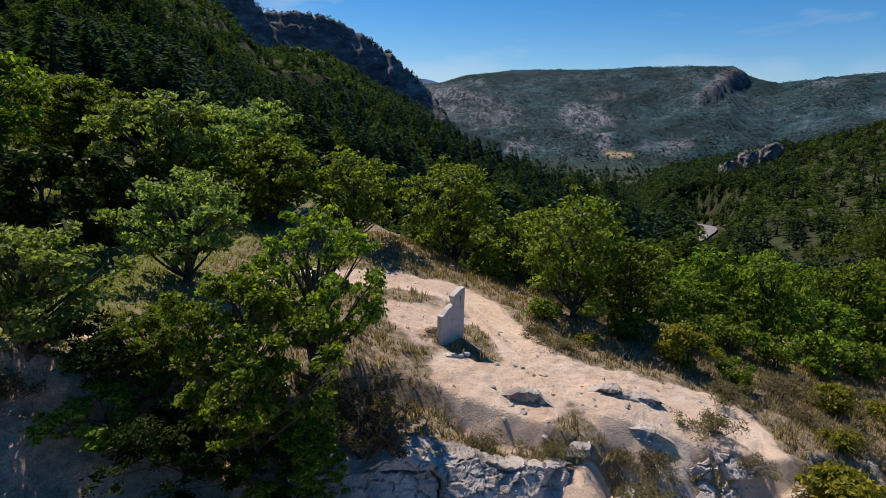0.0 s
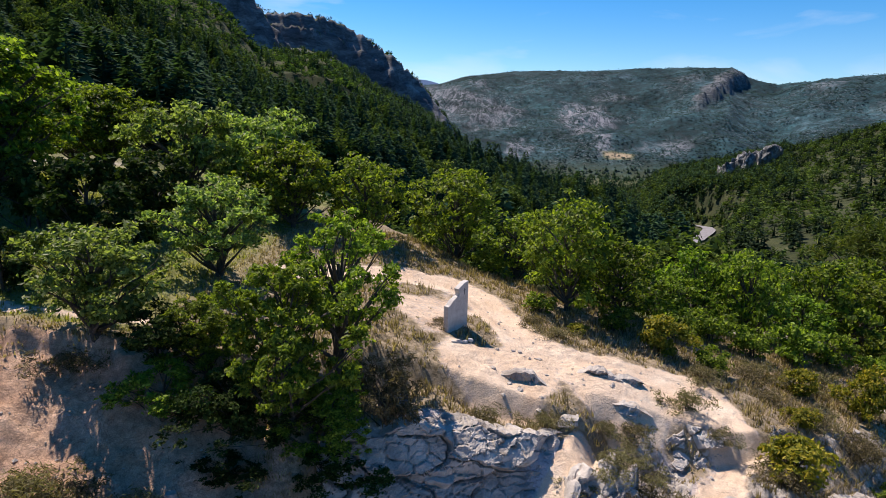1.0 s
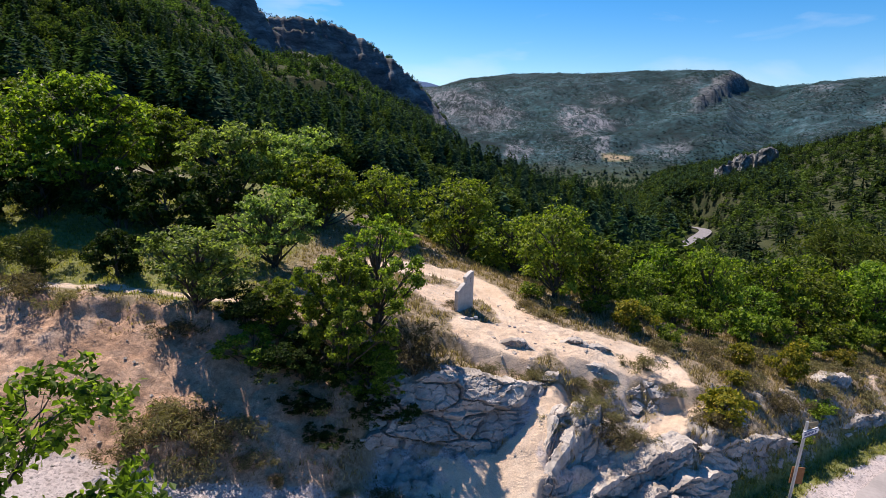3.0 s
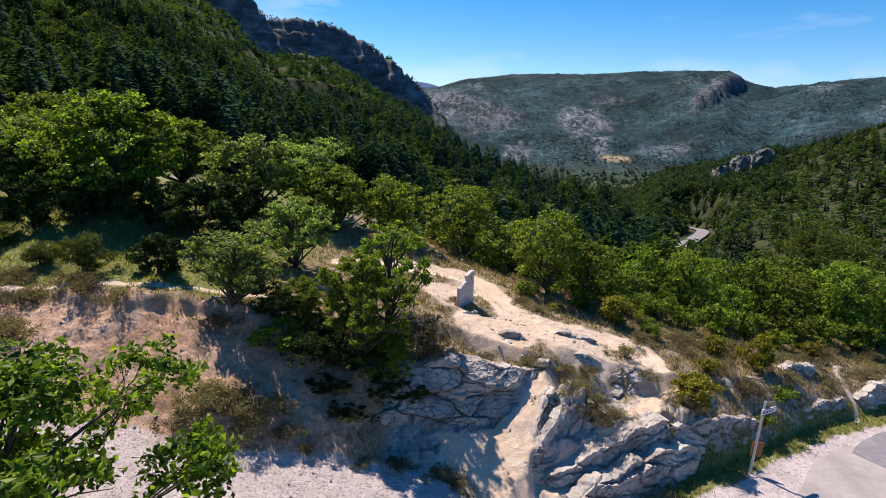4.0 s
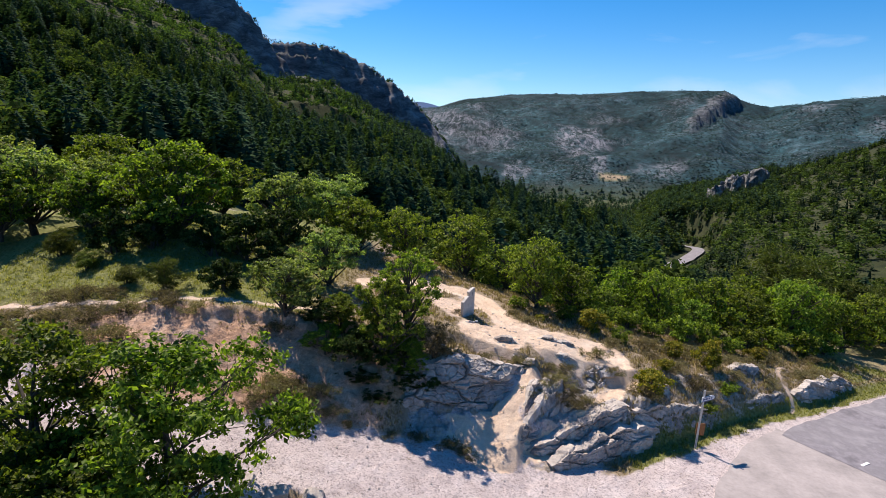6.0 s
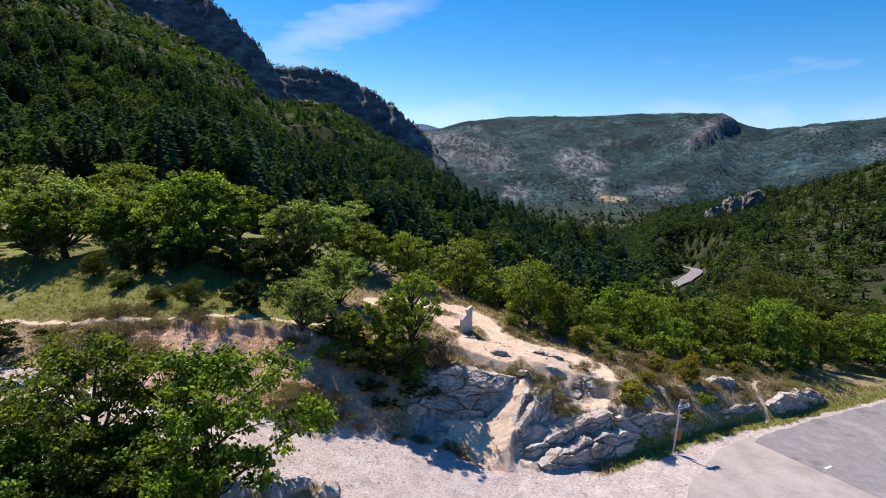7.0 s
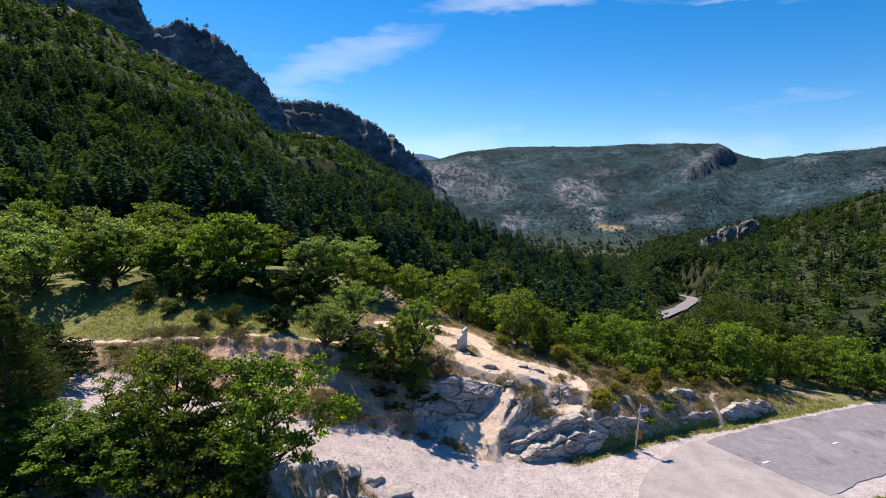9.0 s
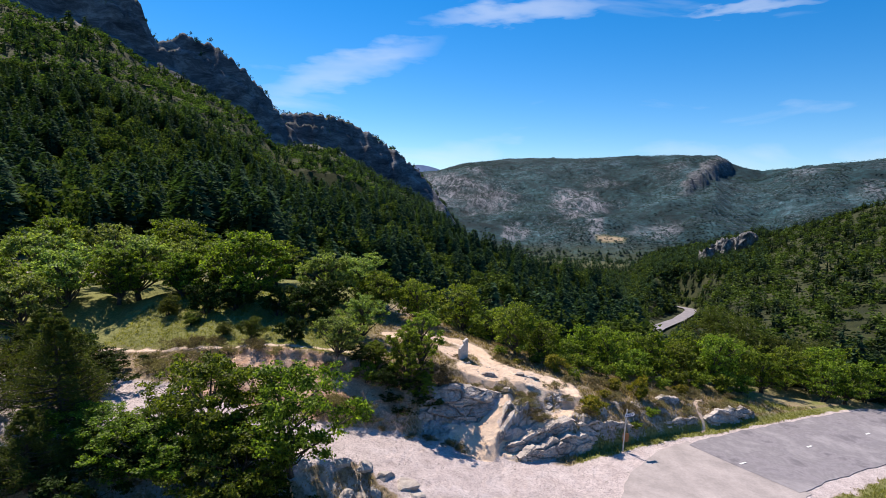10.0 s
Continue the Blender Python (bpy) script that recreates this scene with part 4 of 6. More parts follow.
def leaves(pile, rng, centres, out, size, wide=0.55, lift=0.6):
    """One folded leaf at each place, facing roughly up and outwards."""
    k = len(centres)
    n = unit(0.85 * rng.normal(size=(k, 3)) + lift * np.array([0, 0, 1.0]) + 0.5 * out)
    u = unit(np.cross(n, rng.normal(size=(k, 3))))
    v = np.cross(n, u)
    s = size * rng.uniform(0.6, 1.35, (k, 1))
    p = np.stack([centres - u * s, centres - v * s * wide + n * s * 0.18, centres + u * s, centres + v * s * wide + n * s * 0.18], 1)
    pile.add(p.reshape(-1, 3), np.arange(4 * k).reshape(k, 4))


def bushy(rng, high, wide, clear, lobes, count, size, lean=(0, 0), shape=1.0, gap=0.75, wide_leaf=0.55, flat=0.75, stems=1, spread=1.3):
    """A trunk with limbs, and a crown of leaf clumps in uneven lobes. Returns two piles."""
    wood, leaf = Pile(), Pile()
    cz, hz = clear + (high - clear) * 0.5, (high - clear) * 0.5
    centres = []
    for k in range(lobes):
        h = -0.85 + 1.75 * (k + 0.5) / lobes
        a = k * 2.39996 + rng.uniform(-0.5, 0.5)
        rr = math.sqrt(max(0.05, 1 - min(abs(h), 0.97) ** 2)) * rng.uniform(0.25, 1.12) * (1 + 0.22 * math.sin(2 * a + lobes)) * (1.0 - 0.25 * shape * max(h, 0))
        centres.append((math.cos(a) * rr * wide + lean[0] * (h + 1) / 2, math.sin(a) * rr * wide + lean[1] * (h + 1) / 2, cz + hz * h * 0.82))
    centres = np.array(centres)
    base_r = 0.028 * high + 0.02
    top = np.array([lean[0] * 0.6, lean[1] * 0.6, clear + (high - clear) * 0.55])
    for st in range(stems):
        foot = np.array([0, 0, -0.25]) + (np.array([rng.uniform(-0.3, 0.3), rng.uniform(-0.3, 0.3), 0]) * wide * 0.5 if stems > 1 else 0)
        mid = foot + (top - foot) * 0.5 + rng.normal(size=3) * 0.06 * high * np.array([1, 1, 0.2])
        t = np.linspace(0, 1, 6)[:, None]
        spine = (1 - t) ** 2 * foot + 2 * t * (1 - t) * mid + t ** 2 * top
        tube(wood, spine, base_r * (1.25 - 0.95 * t[:, 0]) / (stems ** 0.5), 7)
        for c in centres[st::stems]:
            start = spine[min(5, max(1, int((c[2] - 0.25 * high) / max(top[2], 0.1) * 5)))]
            bend = (start + c) / 2 + rng.normal(size=3) * 0.05 * high + np.array([0, 0, -0.04 * high])
            limb = (1 - t) ** 2 * start + 2 * t * (1 - t) * bend + t ** 2 * c
            tube(wood, limb, base_r * (0.5 - 0.4 * t[:, 0]) / (stems ** 0.5), 5)
            for _ in range(2):
                tip = c + rng.normal(size=3) * wide * 0.1
                tube(wood, np.stack([limb[3], (limb[4] + tip) / 2, tip]), np.array([0.13, 0.09, 0.04]) * base_r, 3)
    per = count // lobes
    for c in centres:
        rl = wide * rng.uniform(0.17, 0.36) * (1.6 if lobes < 16 else 1.0)
        sprays = max(7, per // 48)
        way = rng.normal(size=(sprays, 3)) + np.array([0, 0, 0.2])
        sub = unit(way) * rl * rng.uniform(0.45, 1.1, (sprays, 1)) * np.array([1, 1, flat])
        pick = rng.integers(0, sprays, per)
        clump = rng.normal(size=(per, 3)) * size * spread * np.array([1, 1, 0.5])
        pos = c + sub[pick] + clump
        pos = pos[rng.uniform(size=per) < 0.6 + 0.4 * gap]
        pos[:, 2] = np.maximum(pos[:, 2], 0.06)
        leaves(leaf, rng, pos, unit(pos - np.array([0, 0, cz])), size, wide_leaf)
    return wood, leaf


def plant(kind, seed, mat, label, category, group="", **kw):
    """A plant of two parts, built at the origin, to be set or copied."""
    rng = np.random.default_rng(seed)
    wood, leaf = bushy(rng, **kw)
    ob = empty(kind, Matrix())
    tagged(ob, label, category, group)
    part_mesh("trunk", wood.mesh("trunk", M_BARK, True), ob)
    part_mesh("crown", leaf.mesh("crown", mat), ob)
    return ob


def conifer(kind, seed, mat, label, high, wide, clear, whorls, per, needle):
    """A pine: trunk, whorls of upswept boughs with tufts of needles."""
    rng = np.random.default_rng(seed)
    wood, leaf = Pile(), Pile()
    t = np.linspace(0, 1, 7)
    tube(wood, np.stack([0.08 * np.sin(t * 5), 0.06 * np.cos(t * 4), -0.2 + t * (high + 0.1)], -1), 0.03 * high * (1.08 - t), 7)
    for k in range(whorls):
        f = k / (whorls - 1)
        z = clear + (high * 0.97 - clear) * f
        reach = wide * (1 - f) ** 0.7 * rng.uniform(0.75, 1.1) + 0.12
        for b in range(5):
            a = k * 1.1 + b * 1.2566 + rng.uniform(-0.35, 0.35)
            rch = reach * rng.uniform(0.65, 1.1)
            d = np.array([math.cos(a), math.sin(a), 0])
            pts = np.stack([np.array([0, 0, z]), np.array([0, 0, z + 0.02 * rch]) + d * rch * 0.5, np.array([0, 0, z + 0.22 * rch]) + d * rch])
            tube(wood, pts, np.array([0.016, 0.011, 0.004]) * high * (1.1 - f), 4)
            s = rng.uniform(0.25, 1.05, (per, 1)) ** 0.8
            pos = np.array([0, 0, z]) + d * rch * s + np.array([0, 0, 1.0]) * 0.22 * rch * s * s + rng.normal(size=(per, 3)) * rch * 0.11 + np.array([0, 0, 0.05])
            leaves(leaf, rng, pos, unit(pos - np.array([0, 0, z - 0.3])), needle, 0.2, 0.9)
    ob = empty(kind, Matrix())
    tagged(ob, label, "tree")
    part_mesh("trunk", wood.mesh("trunk", M_BARK, True), ob)
    part_mesh("crown", leaf.mesh("crown", mat), ob)
    return ob


def settle(ob, x, y, turn=0.0, scale=1.0, tall=1.0, sink=0.05):
    ob.matrix_basis = Matrix.Translation((x, y, on_ground(x, y) - sink)) @ Matrix.Rotation(turn, 4, "Z") @ Matrix.Diagonal((scale, scale, scale * tall, 1))
    return ob


def copies(first, rows):
    """Further plants of one kind: rows of x, y, turn, scale, height factor."""
    base = first.scale.copy()
    first.scale = (1, 1, 1)
    for x, y, turn, s, tall in rows:
        copy_thing(first, Matrix.Translation((x, y, on_ground(x, y) - 0.05)) @ Matrix.Rotation(turn, 4, "Z") @ Matrix.Diagonal((s, s, s * tall, 1)))
    first.scale = base


# oak at the track's outer edge, close to the lens
front = plant("oak_tree", 3, M_OAK, "bushy young oak with glossy green leaves beside the track", "tree", high=4.9, wide=2.9, clear=0.3, lobes=27, count=15500, size=0.078, gap=0.9, stems=2, spread=1.9, wide_leaf=0.62, flat=0.7)
settle(front, -7.75, -0.4, 0.4)
# scrub in darkened leaves, filling in the shade along the track's edge
low = plant("oak_bush", 31, M_DARK, "oak scrub below the young oak, leaves darkened for the shade there", "bush", high=2.3, wide=1.7, clear=0.2, lobes=20, count=4500, size=0.08, stems=2)
settle(low, -9.6, -1.6, 0.4)
# pine at the track's far end
pine = conifer("pine_tree", 8, M_PINE, "olive-green pine shading the gravel track", 4.7, 2.1, 0.3, 17, 190, 0.085)
settle(pine, -17.0, -1.3, 0.0, 1.05, 1.0)
# further pines, the outermost out of view, added to shade the track
copies(pine, ((-20.6, -1.9, 2.0, 1.0, 1.0), (-16.6, -3.6, 1.0, 0.8, 0.9), (-17.8, 0.7, 4.0, 0.75, 0.8), (-15.2, -2.6, 5.0, 0.62, 0.7), (-19.6, 1.2, 5.0, 0.95, 0.95), (-22.5, -0.5, 3.0, 1.1, 1.0)))
copies(front, ((-10.7, -0.9, 2.2, 0.92, 0.98), (-8.9, -2.4, 4.1, 0.8, 0.9), (-13.1, -0.9, 5.3, 0.5, 0.7), (-12.2, -2.6, 1.1, 0.75, 0.75), (-15.0, -2.0, 3.1, 0.6, 0.7)))
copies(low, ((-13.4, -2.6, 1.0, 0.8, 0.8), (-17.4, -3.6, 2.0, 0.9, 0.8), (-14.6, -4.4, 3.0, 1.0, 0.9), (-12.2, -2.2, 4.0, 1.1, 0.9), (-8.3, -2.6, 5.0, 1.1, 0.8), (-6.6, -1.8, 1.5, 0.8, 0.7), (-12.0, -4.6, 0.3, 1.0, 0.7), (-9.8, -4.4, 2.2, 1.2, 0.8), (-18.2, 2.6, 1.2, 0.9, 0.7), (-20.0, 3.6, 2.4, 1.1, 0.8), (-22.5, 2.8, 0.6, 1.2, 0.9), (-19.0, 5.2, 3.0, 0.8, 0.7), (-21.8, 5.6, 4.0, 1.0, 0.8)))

# tangle on the bank in the middle
tall_oak = plant("oak_tree", 12, M_OAK_LIGHT, "gnarled oak with an open crown on the bank's top", "tree", high=4.1, wide=1.75, clear=0.9, lobes=30, count=10000, size=0.062, lean=(0.1, 0.2), gap=0.5, flat=0.5)
settle(tall_oak, -3.0, 9.3, 0.3, 0.78, 1.15)
mid_bush = plant("oak_bush", 14, M_OAK_LIGHT, "dense green oak bush hanging over the bank", "bush", high=3.5, wide=1.5, clear=0.15, lobes=40, count=21000, size=0.052, stems=3)
settle(mid_bush, -3.55, 7.55, 0.0, 0.87, 1.1)
copies(mid_bush, ((-5.45, 8.2, 2.1, 0.55, 0.95), (-2.75, 7.6, 4.0, 0.55, 0.85)))
bright = plant("maple_bush", 15, M_OAK_LIGHT, "bright yellow-green bush at the bank's foot", "bush", high=1.7, wide=0.95, clear=0.15, lobes=18, count=6000, size=0.048, stems=2)
settle(bright, -5.75, 7.35, 0.0, 0.82, 0.85)
dry = plant("juniper_bush", 16, M_BROWN, "grey-brown straggly bush on the cliff's edge", "bush", high=1.5, wide=0.95, clear=0.1, lobes=14, count=4200, size=0.06, wide_leaf=0.25, stems=4)
settle(dry, -1.8, 8.2, 0.0, 0.9, 1.1)
# dark bushes, several put low on the bank to deepen its shade
dry2 = plant("juniper_bush", 17, M_DARK, "dark-leaved bush on the bank, filling in its deep shade", "bush", high=1.8, wide=1.2, clear=0.1, lobes=18, count=4500, size=0.055, stems=3)
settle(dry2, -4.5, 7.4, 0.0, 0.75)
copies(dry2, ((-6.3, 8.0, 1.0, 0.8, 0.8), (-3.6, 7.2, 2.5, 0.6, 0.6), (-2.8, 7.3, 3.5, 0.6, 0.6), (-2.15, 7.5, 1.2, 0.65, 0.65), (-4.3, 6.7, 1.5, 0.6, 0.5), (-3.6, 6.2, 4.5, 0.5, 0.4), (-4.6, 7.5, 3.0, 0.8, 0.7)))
pale = plant("whitebeam_tree", 18, M_PALE, "low pale-leaved tree on the turf above the bank", "tree", high=2.5, wide=1.35, clear=0.4, lobes=34, count=9000, size=0.06, gap=0.5)
settle(pale, -7.5, 8.2, 0.0, 1.05, 0.9)
copies(pale, ((-7.1, 12.6, 3.0, 1.1, 1.0), (-11.2, 19.5, 1.0, 1.5, 1.0), (-9.0, 21.5, 2.0, 1.6, 1.0), (-24.5, 17.0, 0.5, 1.9, 0.95), (-28.0, 14.0, 2.5, 1.8, 1.0), (-21.5, 18.5, 4.0, 1.7, 0.95), (-27.5, 9.5, 5.0, 1.5, 1.0), (-32, 17, 1.2, 2.0, 1.0), (-36, 13, 3.2, 2.0, 1.0), (-34, 8, 0.9, 1.8, 1.0), (-29, 21, 0.2, 1.9, 1.1), (-41, 20, 0.2, 2.2, 1.0)))

# meadow shrubs
round_dark = plant("box_bush", 19, M_DARK, "rounded dark green bush on the meadow", "bush", "meadow bushes", high=1.5, wide=0.85, clear=0.08, lobes=16, count=4500, size=0.06, stems=3)
settle(round_dark, -10.7, 9.7, 0.0)
copies(round_dark, ((-12.8, 13.4, 1.0, 1.3, 1.1), (-9.7, 12.8, 2.0, 1.0, 0.9), (-15.8, 13.6, 2.0, 1.4, 1.0), (-11.3, 13.6, 3.0, 1.6, 1.0), (-17.6, 13.2, 4.0, 1.5, 1.0), (-10.4, 15.5, 5.0, 1.6, 1.0)))
spiky = plant("juniper_bush", 20, M_PINE, "upright olive juniper bush on the meadow", "bush", "meadow bushes", high=1.35, wide=0.72, clear=0.05, lobes=14, count=4200, size=0.07, wide_leaf=0.2, stems=5, shape=0.3)
settle(spiky, -13.1, 9.5, 0.0)
copies(spiky, ((-15.0, 9.9, 1.0, 0.75, 0.8), (-17.8, 11.5, 1.5, 0.9, 0.8), (-20.0, 12.8, 1.0, 1.0, 1.0)))
big = plant("oak_tree", 21, M_OAK, "large round-crowned oak at the meadow's edge", "tree", high=5.3, wide=2.9, clear=0.5, lobes=60, count=15000, size=0.1)
settle(big, -15.4, 15.2, 0.0, 1.0, 0.98)
copies(big, ((-18.5, 17.8, 2.0, 0.8, 1.0), (-20.8, 16.2, 0.7, 0.65, 1.0), (-24.5, 14.6, 3.3, 0.75, 1.0), (-30, 10.5, 4.0, 0.8, 1.0), (-24, 23, 1.7, 1.0, 1.0), (-36, 24, 2.6, 1.1, 1.0), (-19.5, 25, 0.4, 0.9, 0.9), (-29, 30, 3.9, 1.1, 1.0), (-16, 22, 5.1, 0.8, 0.9)))

# oaks and scrub beyond the path, on the valley's rim
rim = plant("oak_tree", 22, M_OAK_LIGHT, "young bright green oak on the valley's rim", "tree", "rim oaks", high=3.6, wide=1.6, clear=0.3, lobes=36, count=6000, size=0.085, gap=0.4, stems=2)
settle(rim, 2.9, 16.3, 0.0, 1.0, 1.1)
copies(rim, ((-4.4, 19.4, 2.6, 0.95, 1.0), (-7.0, 19.0, 1.9, 0.95, 1.0), (-1.0, 21.2, 0.4, 1.2, 1.0), (1.4, 19.6, 1.3, 1.0, 0.85), (9.8, 19.0, 2.2, 0.8, 1.25), (15.6, 21.4, 0.3, 1.05, 0.85), (18.6, 22.0, 3.4, 1.1, 1.1), (20.4, 24.0, 3.0, 1.2, 1.0), (26.5, 26.8, 2.0, 1.1, 1.0), (31.5, 30.5, 4.3, 1.25, 1.0), (35.0, 31.5, 2.3, 1.2, 1.1)))
rim2 = plant("oak_tree", 23, M_OAK, "mid-green spreading oak on the valley's rim", "tree", "rim oaks", high=3.2, wide=1.9, clear=0.25, lobes=36, count=6000, size=0.085, gap=0.4, stems=2)
settle(rim2, 4.8, 17.6, 0.0, 0.85)
copies(rim2, ((6.8, 18.2, 1.4, 0.75, 0.8), (8.2, 20.2, 1.0, 1.0, 1.15), (12.0, 19.4, 2.0, 0.8, 0.8), (13.4, 20.8, 4.0, 0.95, 1.2), (16.8, 24.0, 5.0, 1.2, 1.1), (23.4, 24.6, 0.5, 1.0, 1.0), (28.8, 27.8, 1.0, 1.1, 1.0), (24.8, 29.0, 3.8, 1.2, 1.0), (33.5, 29.0, 0.4, 1.0, 1.0), (-7.6, 20.0, 3.0, 1.0, 1.0), (38.5, 34, 1.0, 1.3, 1.0), (5.0, 21.0, 1.0, 1.1, 1.0), (12.0, 24.0, 1.6, 1.3, 1.0), (22, 29, 2.6, 1.3, 1.0), (43, 37, 0.8, 1.4, 1.0), (28.2, 24.2, 1.7, 0.95, 1.1), (30.4, 25.0, 3.3, 1.05, 1.0), (32.8, 26.6, 0.9, 1.0, 1.15), (36.0, 28.6, 4.4, 1.1, 1.1), (39.0, 30.6, 2.1, 1.2, 1.0), (42.0, 32.8, 5.2, 1.2, 1.1)))
dark_pine = plant("pine_tree", 24, M_PINE, "broad dark olive pine among the oaks", "tree", "rim pines", high=6.5, wide=3.2, clear=0.6, lobes=44, count=10000, size=0.18, wide_leaf=0.2, shape=0.6)
settle(dark_pine, 23.8, 33.0, 0.0, 1.25)
copies(dark_pine, ((27.5, 31.5, 1.0, 0.9, 0.9), (29.0, 36.0, 2.0, 0.95, 1.0), (13.5, 33.0, 3.0, 0.8, 1.0), (36.5, 40.0, 4.0, 1.0, 1.0)))
gold = plant("box_bush", 25, M_YELLOW, "yellow-tinged box bush on the dry slope", "bush", "yellow bushes", high=1.15, wide=0.6, clear=0.05, lobes=14, count=3800, size=0.05, stems=4)
settle(gold, 5.3, 14.1, 0.0, 1.1)
copies(gold, ((7.0, 9.6, 0.8, 1.15, 1.0), (8.1, 11.6, 2.1, 0.6, 0.8), (9.2, 13.9, 1.2, 0.8, 1.0), (10.7, 13.4, 3.0, 0.9, 1.5), (2.9, 14.2, 1.0, 0.5, 0.7), (14.3, 16.6, 2.4, 0.8, 0.9)))
small_green = plant("oak_scrub", 26, M_OAK_LIGHT, "small bright green sapling in the grass", "bush", "saplings", high=0.8, wide=0.5, clear=0.05, lobes=12, count=2200, size=0.042, stems=3)
settle(small_green, 6.6, 13.6, 0.0)
copies(small_green, ((8.9, 16.4, 1.0, 1.3, 1.0), (11.2, 12.3, 2.0, 1.0, 0.8), (9.9, 10.9, 2.5, 0.8, 0.7), (1.9, 15.4, 1.0, 1.0, 0.8), (13.2, 16.9, 2.0, 1.2, 1.0), (6.2, 15.9, 0.4, 1.3, 1.1), (7.6, 16.6, 1.4, 1.6, 0.9), (10.6, 16.9, 2.2, 1.7, 1.1), (12.0, 17.4, 3.1, 1.4, 1.2), (14.6, 18.6, 0.9, 1.8, 1.0), (16.6, 19.4, 1.9, 1.6, 1.2), (18.6, 20.2, 2.7, 1.9, 1.0), (20.6, 21.6, 3.5, 1.7, 1.1), (4.2, 15.3, 4.0, 1.1, 0.9)))
cushion = plant("thyme_cushion", 27, M_BROWN, "low grey-brown cushion of dry herbs", "shrub", "dry cushions", high=0.42, wide=0.5, clear=0.02, lobes=10, count=1500, size=0.045, wide_leaf=0.2, stems=4)
settle(cushion, 3.3, 8.0, 0.0, 1.3)
copies(cushion, ((-4.5, 5.25, 0, 0.55, 1), (-3.0, 5.5, 2, 0.6, 0.8), (-5.1, 5.3, 4, 0.9, 0.8), (-2.2, 5.75, 0, 0.8, 0.8), (-5.5, 5.7, 1, 1.1, 0.9), (-6.4, 5.6, 3, 1.4, 0.9), (-7.2, 5.6, 2, 1.3, 0.9), (-1.0, 5.8, 1, 1.1, 0.9), (-0.4, 5.55, 3, 0.8, 0.9), (2.3, 8.1, 1, 0.9, 1), (2.8, 8.35, 2, 1.0, 0.9), (3.3, 8.5, 3, 0.9, 1), (3.8, 8.2, 0, 0.8, 0.9), (1.5, 9.3, 1, 0.9, 1), (3.6, 9.9, 2, 1.0, 1), (5.0, 10.9, 1, 1.0, 1.2), (5.6, 10.3, 3, 0.8, 0.9), (2.9, 9.9, 0, 0.7, 1), (4.2, 8.3, 1, 1.0, 1), (3.9, 9.1, 2, 0.7, 0.8), (6.7, 9.2, 0, 1.1, 1), (7.3, 10.7, 1, 1.2, 0.8), (8.8, 12.2, 2, 1.2, 0.8), (7.8, 12.8, 3, 1.1, 0.7), (9.6, 11.6, 4, 1.3, 0.9), (12.2, 14.9, 0, 1.2, 0.8), (-12.3, 8.0, 0, 1.6, 0.9), (-13.8, 7.9, 1, 1.4, 0.9), (-10.9, 7.7, 2, 1.0, 0.9), (-7.9, 7.8, 1, 1.2, 0.8), (-6.9, 5.2, 1, 1.5, 1.0), (-5.9, 5.2, 2, 1.3, 1.0), (-7.6, 5.0, 2, 1.2, 0.9), (1.6, 14.2, 2, 0.9, 0.7), (2.2, 13.4, 1, 1.0, 0.7), (10.4, 15.2, 2, 1.4, 0.8), (6.1, 12.9, 2, 1.2, 0.7), (-1.0, 12.3, 2, 0.7, 0.6), (0.2, 8.9, 2, 0.9, 0.8), (10.9, 14.2, 1, 1.3, 0.8), (11.9, 13.4, 0, 1.2, 0.7), (13.4, 15.6, 3, 1.3, 0.8), (14.0, 14.4, 2, 1.1, 0.7), (16.3, 16.0, 1, 1.4, 0.8), (17.6, 16.8, 2, 1.3, 0.7), (19.0, 17.6, 0, 1.2, 0.7), (15.4, 17.4, 2, 1.5, 0.8), (18.6, 19.0, 1, 1.4, 0.8), (7.6, 13.9, 0, 1.2, 0.7), (8.4, 14.6, 3, 1.3, 0.8), (-13.4, 6.2, 1, 1.7, 0.9), (-14.6, 5.6, 2, 1.9, 0.8), (-15.8, 6.6, 3, 1.8, 0.9), (-16.9, 5.8, 0, 1.9, 0.8), (-14.9, 7.2, 5, 1.6, 0.9), (-17.6, 6.9, 4, 1.8, 0.8), (-16.0, 8.6, 2, 1.7, 0.9), (-17.2, 8.7, 1, 1.5, 0.8), (-15.0, 8.9, 3, 1.3, 0.8)))


# ---- rocks ----
def boulder(seed, sx, sy, sz, cuts=15):
    """Angular limestone: a ball cut flat by random planes, then stretched."""
    rng = np.random.default_rng(seed)
    bm = bmesh.new()
    bmesh.ops.create_icosphere(bm, subdivisions=3, radius=1.0)
    v = np.array([q.co for q in bm.verts])
    for _ in range(cuts):
        n = unit(rng.normal(size=3))
        d = rng.uniform(0.45, 0.8)
        over = np.maximum(v @ n - d, 0)
        v = v - over[:, None] * n
    v[:, 2] = np.minimum(v[:, 2], 0.62)
    v = v * np.array([sx, sy, sz]) * 1.3
    for q, p in zip(bm.verts, v):
        w = noise.noise(Vector(p) * 3.0 + Vector((seed, 0, 0))) * 0.08 + noise.noise(Vector((p[0] * 4, p[1] * 4, p[2] * 14))) * 0.035 + noise.noise(Vector(p) * 11.0) * 0.02
        q.co = Vector(p) + Vector(unit(p)) * w
    for f in bm.faces:
        f.smooth = False
    return bm


